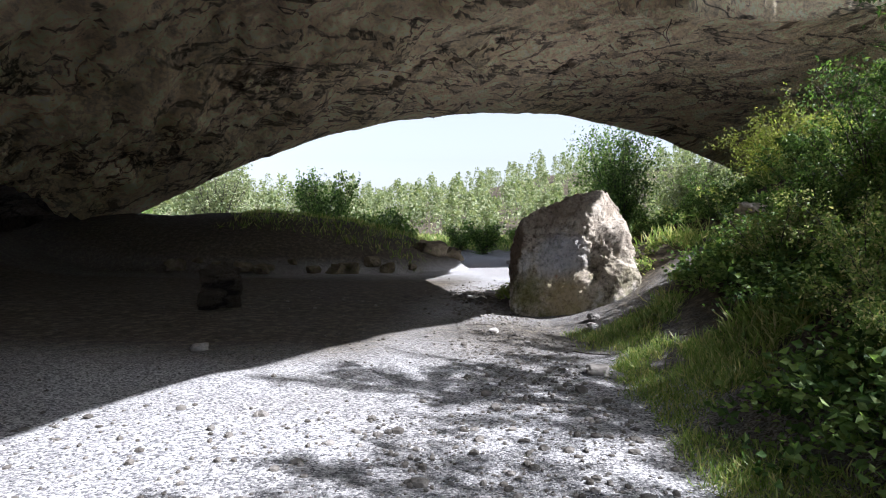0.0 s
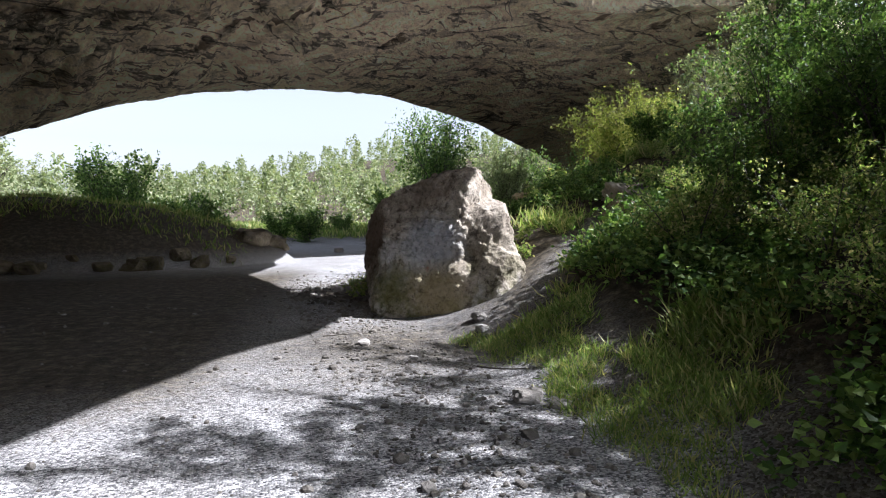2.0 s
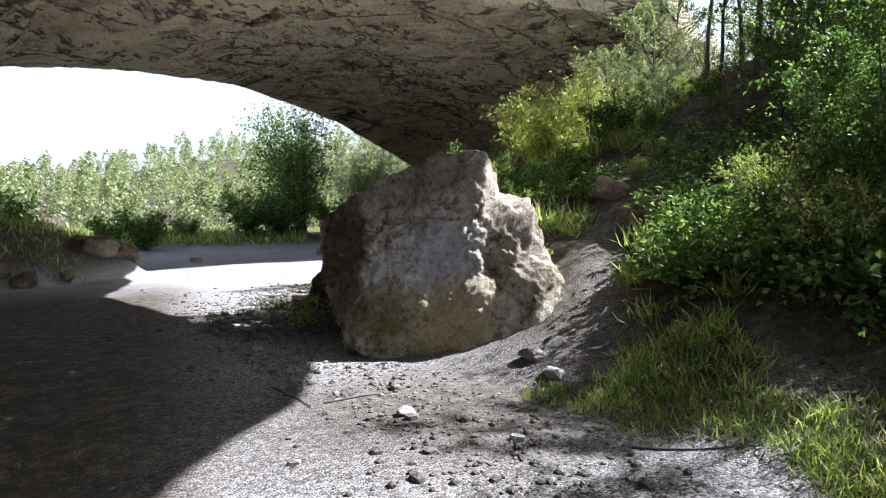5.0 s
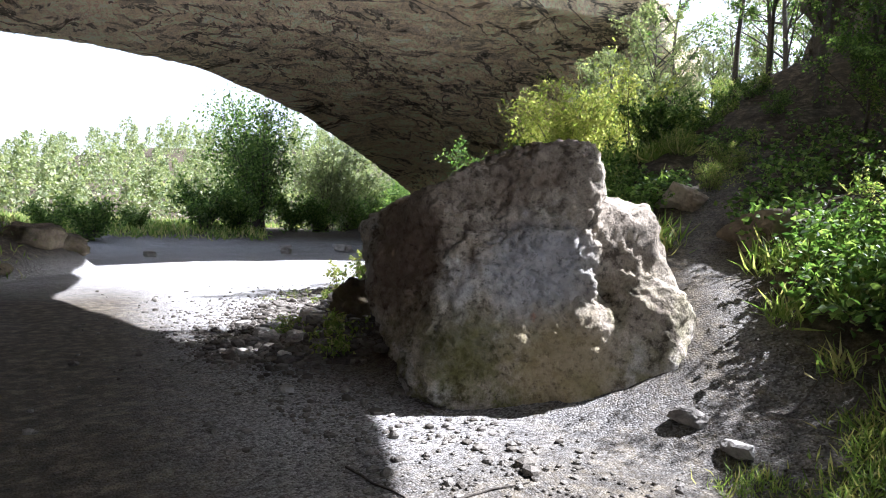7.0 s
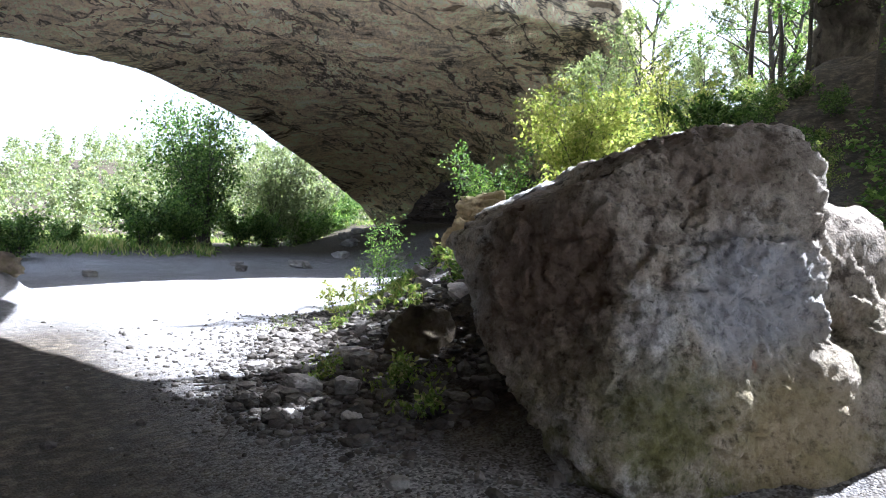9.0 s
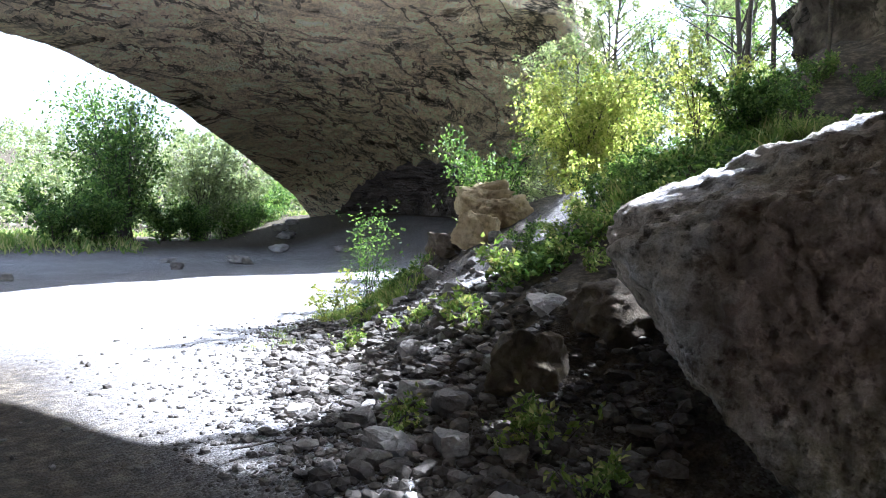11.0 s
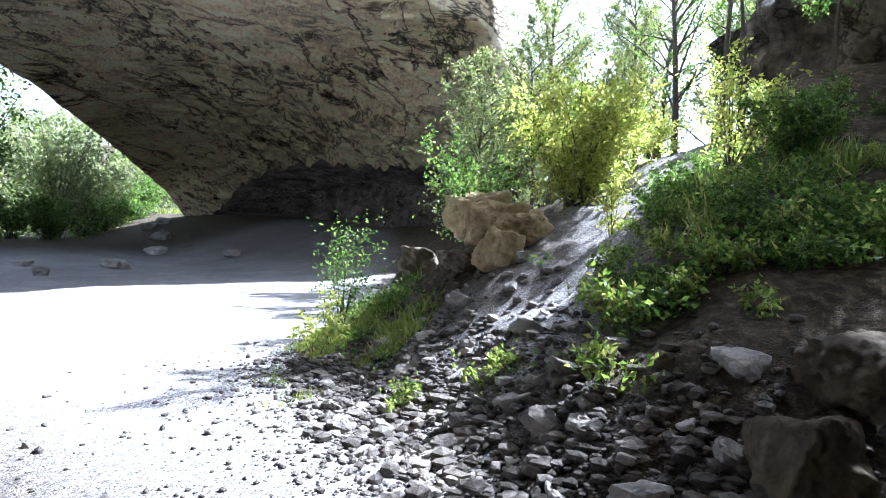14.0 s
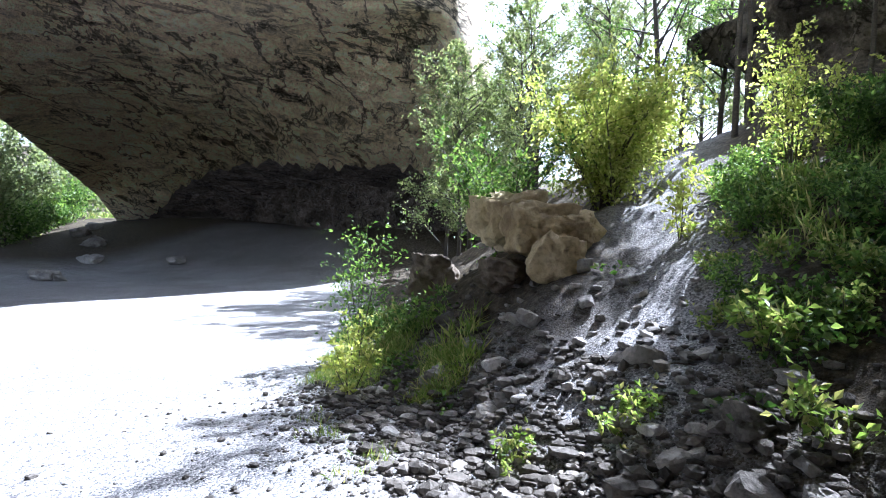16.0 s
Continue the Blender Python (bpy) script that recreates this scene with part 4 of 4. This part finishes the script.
def build_forest():
    rng = np.random.default_rng(9)
    pos, axis, size = [], [], []
    for i in range(1300):
        az = rng.uniform(-0.85, 1.15)
        dist = 88 + 180 * rng.random()
        x, y = dist * math.sin(az), dist * math.cos(az)
        h = rng.uniform(4.5, 10) * (0.75 + 0.4 * rng.random())
        z = ground_z(x, y)
        n = 190
        k = rng.random(n) ** 0.7
        ang = rng.uniform(0, 6.28, n)
        slim = rng.uniform(0.16, 0.34)
        r = (1.1 - k) * h * slim * rng.uniform(0.4, 1.1, n) + 0.25
        pos.append(np.stack([x + r * np.cos(ang), y + r * np.sin(ang), z + h * (0.05 + 0.95 * k)], 1))
        axis.append(rng.normal(size=(n, 3)))
        size.append(rng.uniform(0.25, 0.8, n))
    me = leaf_mesh("forest", np.concatenate(pos), np.concatenate(axis), np.concatenate(size), HAZY_LEAF, rng, 0.7)
    tagged(new("forest", me), "sunlit light green wood on a far hillside", "forest", "", "stuff")


build_forest()


def build_undergrowth():
    rng = np.random.default_rng(13)
    n = 9000
    y = np.concatenate([rng.uniform(-3, 16, n), rng.uniform(13.5, 18.5, n // 6), rng.uniform(19.5, 24, n // 14)])
    d = np.concatenate([0.4 + rng.gamma(1.5, 1.7, n), 1.5 + rng.gamma(1.5, 2.0, n // 6), rng.normal(1.0, 0.6, n // 14)])
    x = np.interp(y, FOOT_Y, FOOT_X) + d
    trail = np.minimum(off_path(x, y, TRAIL), off_path(x, y, BY_PATH) + 0.35)
    clump = fbm(np.stack([x, y, 0 * x], 1) * 0.9, 3, 77)
    ok = (d < 9) & (clump > np.where(y > 13.6, 0.14, np.where(y < 5.5, -0.6, -0.25))) & (trail > 0.85) & (d > np.where((y > 5.5) & (y < 14), 1.6, 0.35) + 0.8 * rng.random(len(d))) & ~((y > 12.5) & (y < 17) & (x < 4.2)) & ~((y > 9.8) & (y < 14) & (x < 5.2) & (y > np.interp(x, *BY_PATH))) & (np.hypot(x - 3.2, y - 13) > 1.9)
    x, y, d = x[ok], y[ok], d[ok]
    z = land(x, y)
    m = 15
    hgt = rng.uniform(0.05, 0.6, len(x)) * np.where(y > 13.6, 0.45, 1.0) * smoothstep(0.0, 1.6, d)
    base = np.stack([x, y, z + 0.03], 1)[:, None] + rng.normal(0, 0.10, (len(x), m, 3)) * np.array([1, 1, 0])
    base[:, :, 2] += hgt[:, None] * rng.uniform(0.3, 1, (len(x), m))
    axis = rng.normal(size=(len(x), m, 3)) * np.array([1, 1, 0.5]) + np.array([-0.2, 0, 0.1])
    me = leaf_mesh("undergrowth", base.reshape(-1, 3), axis.reshape(-1, 3), rng.uniform(0.04, 0.11, len(x) * m), LEAF, rng, 0.7)
    tagged(new("undergrowth", me), "dense low green leaves over dark soil", "undergrowth", "", "stuff")
    # grass
    n = 8500
    y = np.concatenate([rng.uniform(-3, 14, n), rng.uniform(19.8, 23.5, n // 3), rng.uniform(14, 17.2, n // 16)])
    d = np.concatenate([0.05 + rng.gamma(1.4, 1.1, n), rng.normal(0.5, 0.6, n // 3), rng.uniform(2.0, 7.5, n // 16)])
    x = np.interp(y, FOOT_Y, FOOT_X) + d
    clump = fbm(np.stack([x, y, 0 * x], 1) * 1.1, 3, 99)
    ok = (clump > 0.0) & (np.hypot(x - 3.0, y - 12.6) > 1.9) & (off_path(x, y, TRAIL) > 0.8) & (off_path(x, y, BY_PATH) > 0.4) & ~((y > 12.5) & (y < 17) & (x < 4.2)) & ~((y > 9.8) & (y < 14) & (x < 4.6) & (y > np.interp(x, *BY_PATH)))
    x, y = x[ok], y[ok]
    m = 20
    base = np.stack([x, y, land(x, y) - 0.02], 1)[:, None] + rng.normal(0, 0.07, (len(x), m, 3)) * np.array([1, 1, 0])
    axis = rng.normal(0, 0.6, (len(x), m, 3)) + np.array([0, 0, 0.9])
    me = leaf_mesh("grass", base.reshape(-1, 3), axis.reshape(-1, 3), (rng.uniform(0.10, 0.44, (len(x), m)) * (0.35 + 0.65 * smoothstep(0.4, 2.6, d[ok]))[:, None]).ravel(), GRASS, rng, 0.08)
    tagged(new("grass", me), "long thin green and straw coloured grass", "grass", "", "stuff")


build_undergrowth()


def build_cliff():
    c = np.array([17.5, 8.5, 8.0])
    through_points = [
        ((-0.9, 0.2, -0.25), (13.6, 12, 6.5)), ((-0.3, 0.95, -0.1), (15.5, 15.0, 7)), ((-0.15, 0, 1), (17, 8, 8.8)), ((0.3, 0.2, -0.93), (16, 10, 4.6)),
        ((1, 0, 0), (25, 8, 8)), ((0, -1, 0), (17, -8, 8)), ((-0.8, -0.3, 0.5), (13.2, 4, 8)), ((-0.6, 0.7, -0.4), (14.3, 14.5, 6)),
    ]
    planes = []
    for n, q in through_points:
        n = np.array(n) / np.linalg.norm(n)
        planes.append((n, float(n @ (np.array(q) - c))))
    p, f = faceted(planes, 6, 14.0)
    nrm = unit(p)
    p = p + c
    p = p + nrm * (0.8 * fbm(p * 0.35, 4, 111) + 0.45 * fbm(p * 0.8, 4, 121, 0.5, True))[:, None]
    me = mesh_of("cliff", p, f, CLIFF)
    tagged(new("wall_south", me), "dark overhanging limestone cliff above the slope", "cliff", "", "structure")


build_cliff()


def build_meadow():
    rng = np.random.default_rng(17)
    n = 9000
    x, y = rng.uniform(-45, 60, n), 51 + rng.gamma(1.5, 12, n)
    ok = (wall_distance(x, y) > 24) | (y > 78)
    bank = rng.random(n) < 0.12
    x = np.where(bank, rng.uniform(-9, -0.6, n), x)
    y = np.where(bank, rng.uniform(26, 37, n), y)
    ok |= bank
    x, y = x[ok], y[ok]
    m = 5
    base = np.stack([x, y, land(x, y) - 0.03], 1)[:, None] + rng.normal(0, 0.25, (len(x), m, 3)) * np.array([1, 1, 0])
    axis = rng.normal(0, 0.5, (len(x), m, 3)) + np.array([0, 0, 1.0])
    me = leaf_mesh("meadow", base.reshape(-1, 3), axis.reshape(-1, 3), (rng.uniform(0.3, 0.9, (len(x), m)) * np.where(y < 45, 0.4, 1)[:, None]).ravel(), GRASS, rng, 0.16)
    tagged(new("meadow", me), "rough green grass outside the far mouth", "grass", "", "stuff")


build_meadow()


# ---- dead twigs on the floor and a root hanging from the roof ----
def build_sticks():
    rng = np.random.default_rng(41)
    for x, y in ((0.3, 11.3), (0.75, 10.9), (1.2, 9.3), (2.1, 8.6), (2.6, 9.6), (0.2, 14.9), (1.0, 16.6), (3.4, 10.2), (2.9, 8.2), (4.6, 17.6)):
        length, turn = rng.uniform(0.3, 0.8), rng.uniform(0, 6.28)
        k = np.linspace(-0.5, 0.5, 6)
        px, py = x + k * length * math.cos(turn) + rng.normal(0, 0.012, 6), y + k * length * math.sin(turn) + rng.normal(0, 0.012, 6)
        path = np.stack([px, py, land(px, py) + 0.008], 1)
        ob = new("stick", tubes("stick", [path - np.array([x, y, ground_z(x, y)])], [(0.010, 0.004)], BARK, 5))
        ob.location = (x, y, ground_z(x, y))
        tagged(ob, "thin dead grey twig lying on gravel", "stick", "dead twigs on the floor")


build_sticks()


def build_root():
    x, y, z = VAULT[214, 10]
    k = np.linspace(0, 1, 9)
    path = np.stack([0.10 * np.sin(k * 7), 0.08 * np.sin(k * 5 + 1), 0.25 - 1.15 * k], 1)
    ob = new("root", tubes("root", [path, path[4:] * np.array([1.6, -1.2, 0.9])], [(0.022, 0.008), (0.012, 0.005)], BARK, 6))
    ob.location = (x, y, z)
    tagged(ob, "pale dead root hanging from the cave roof", "root")


build_root()
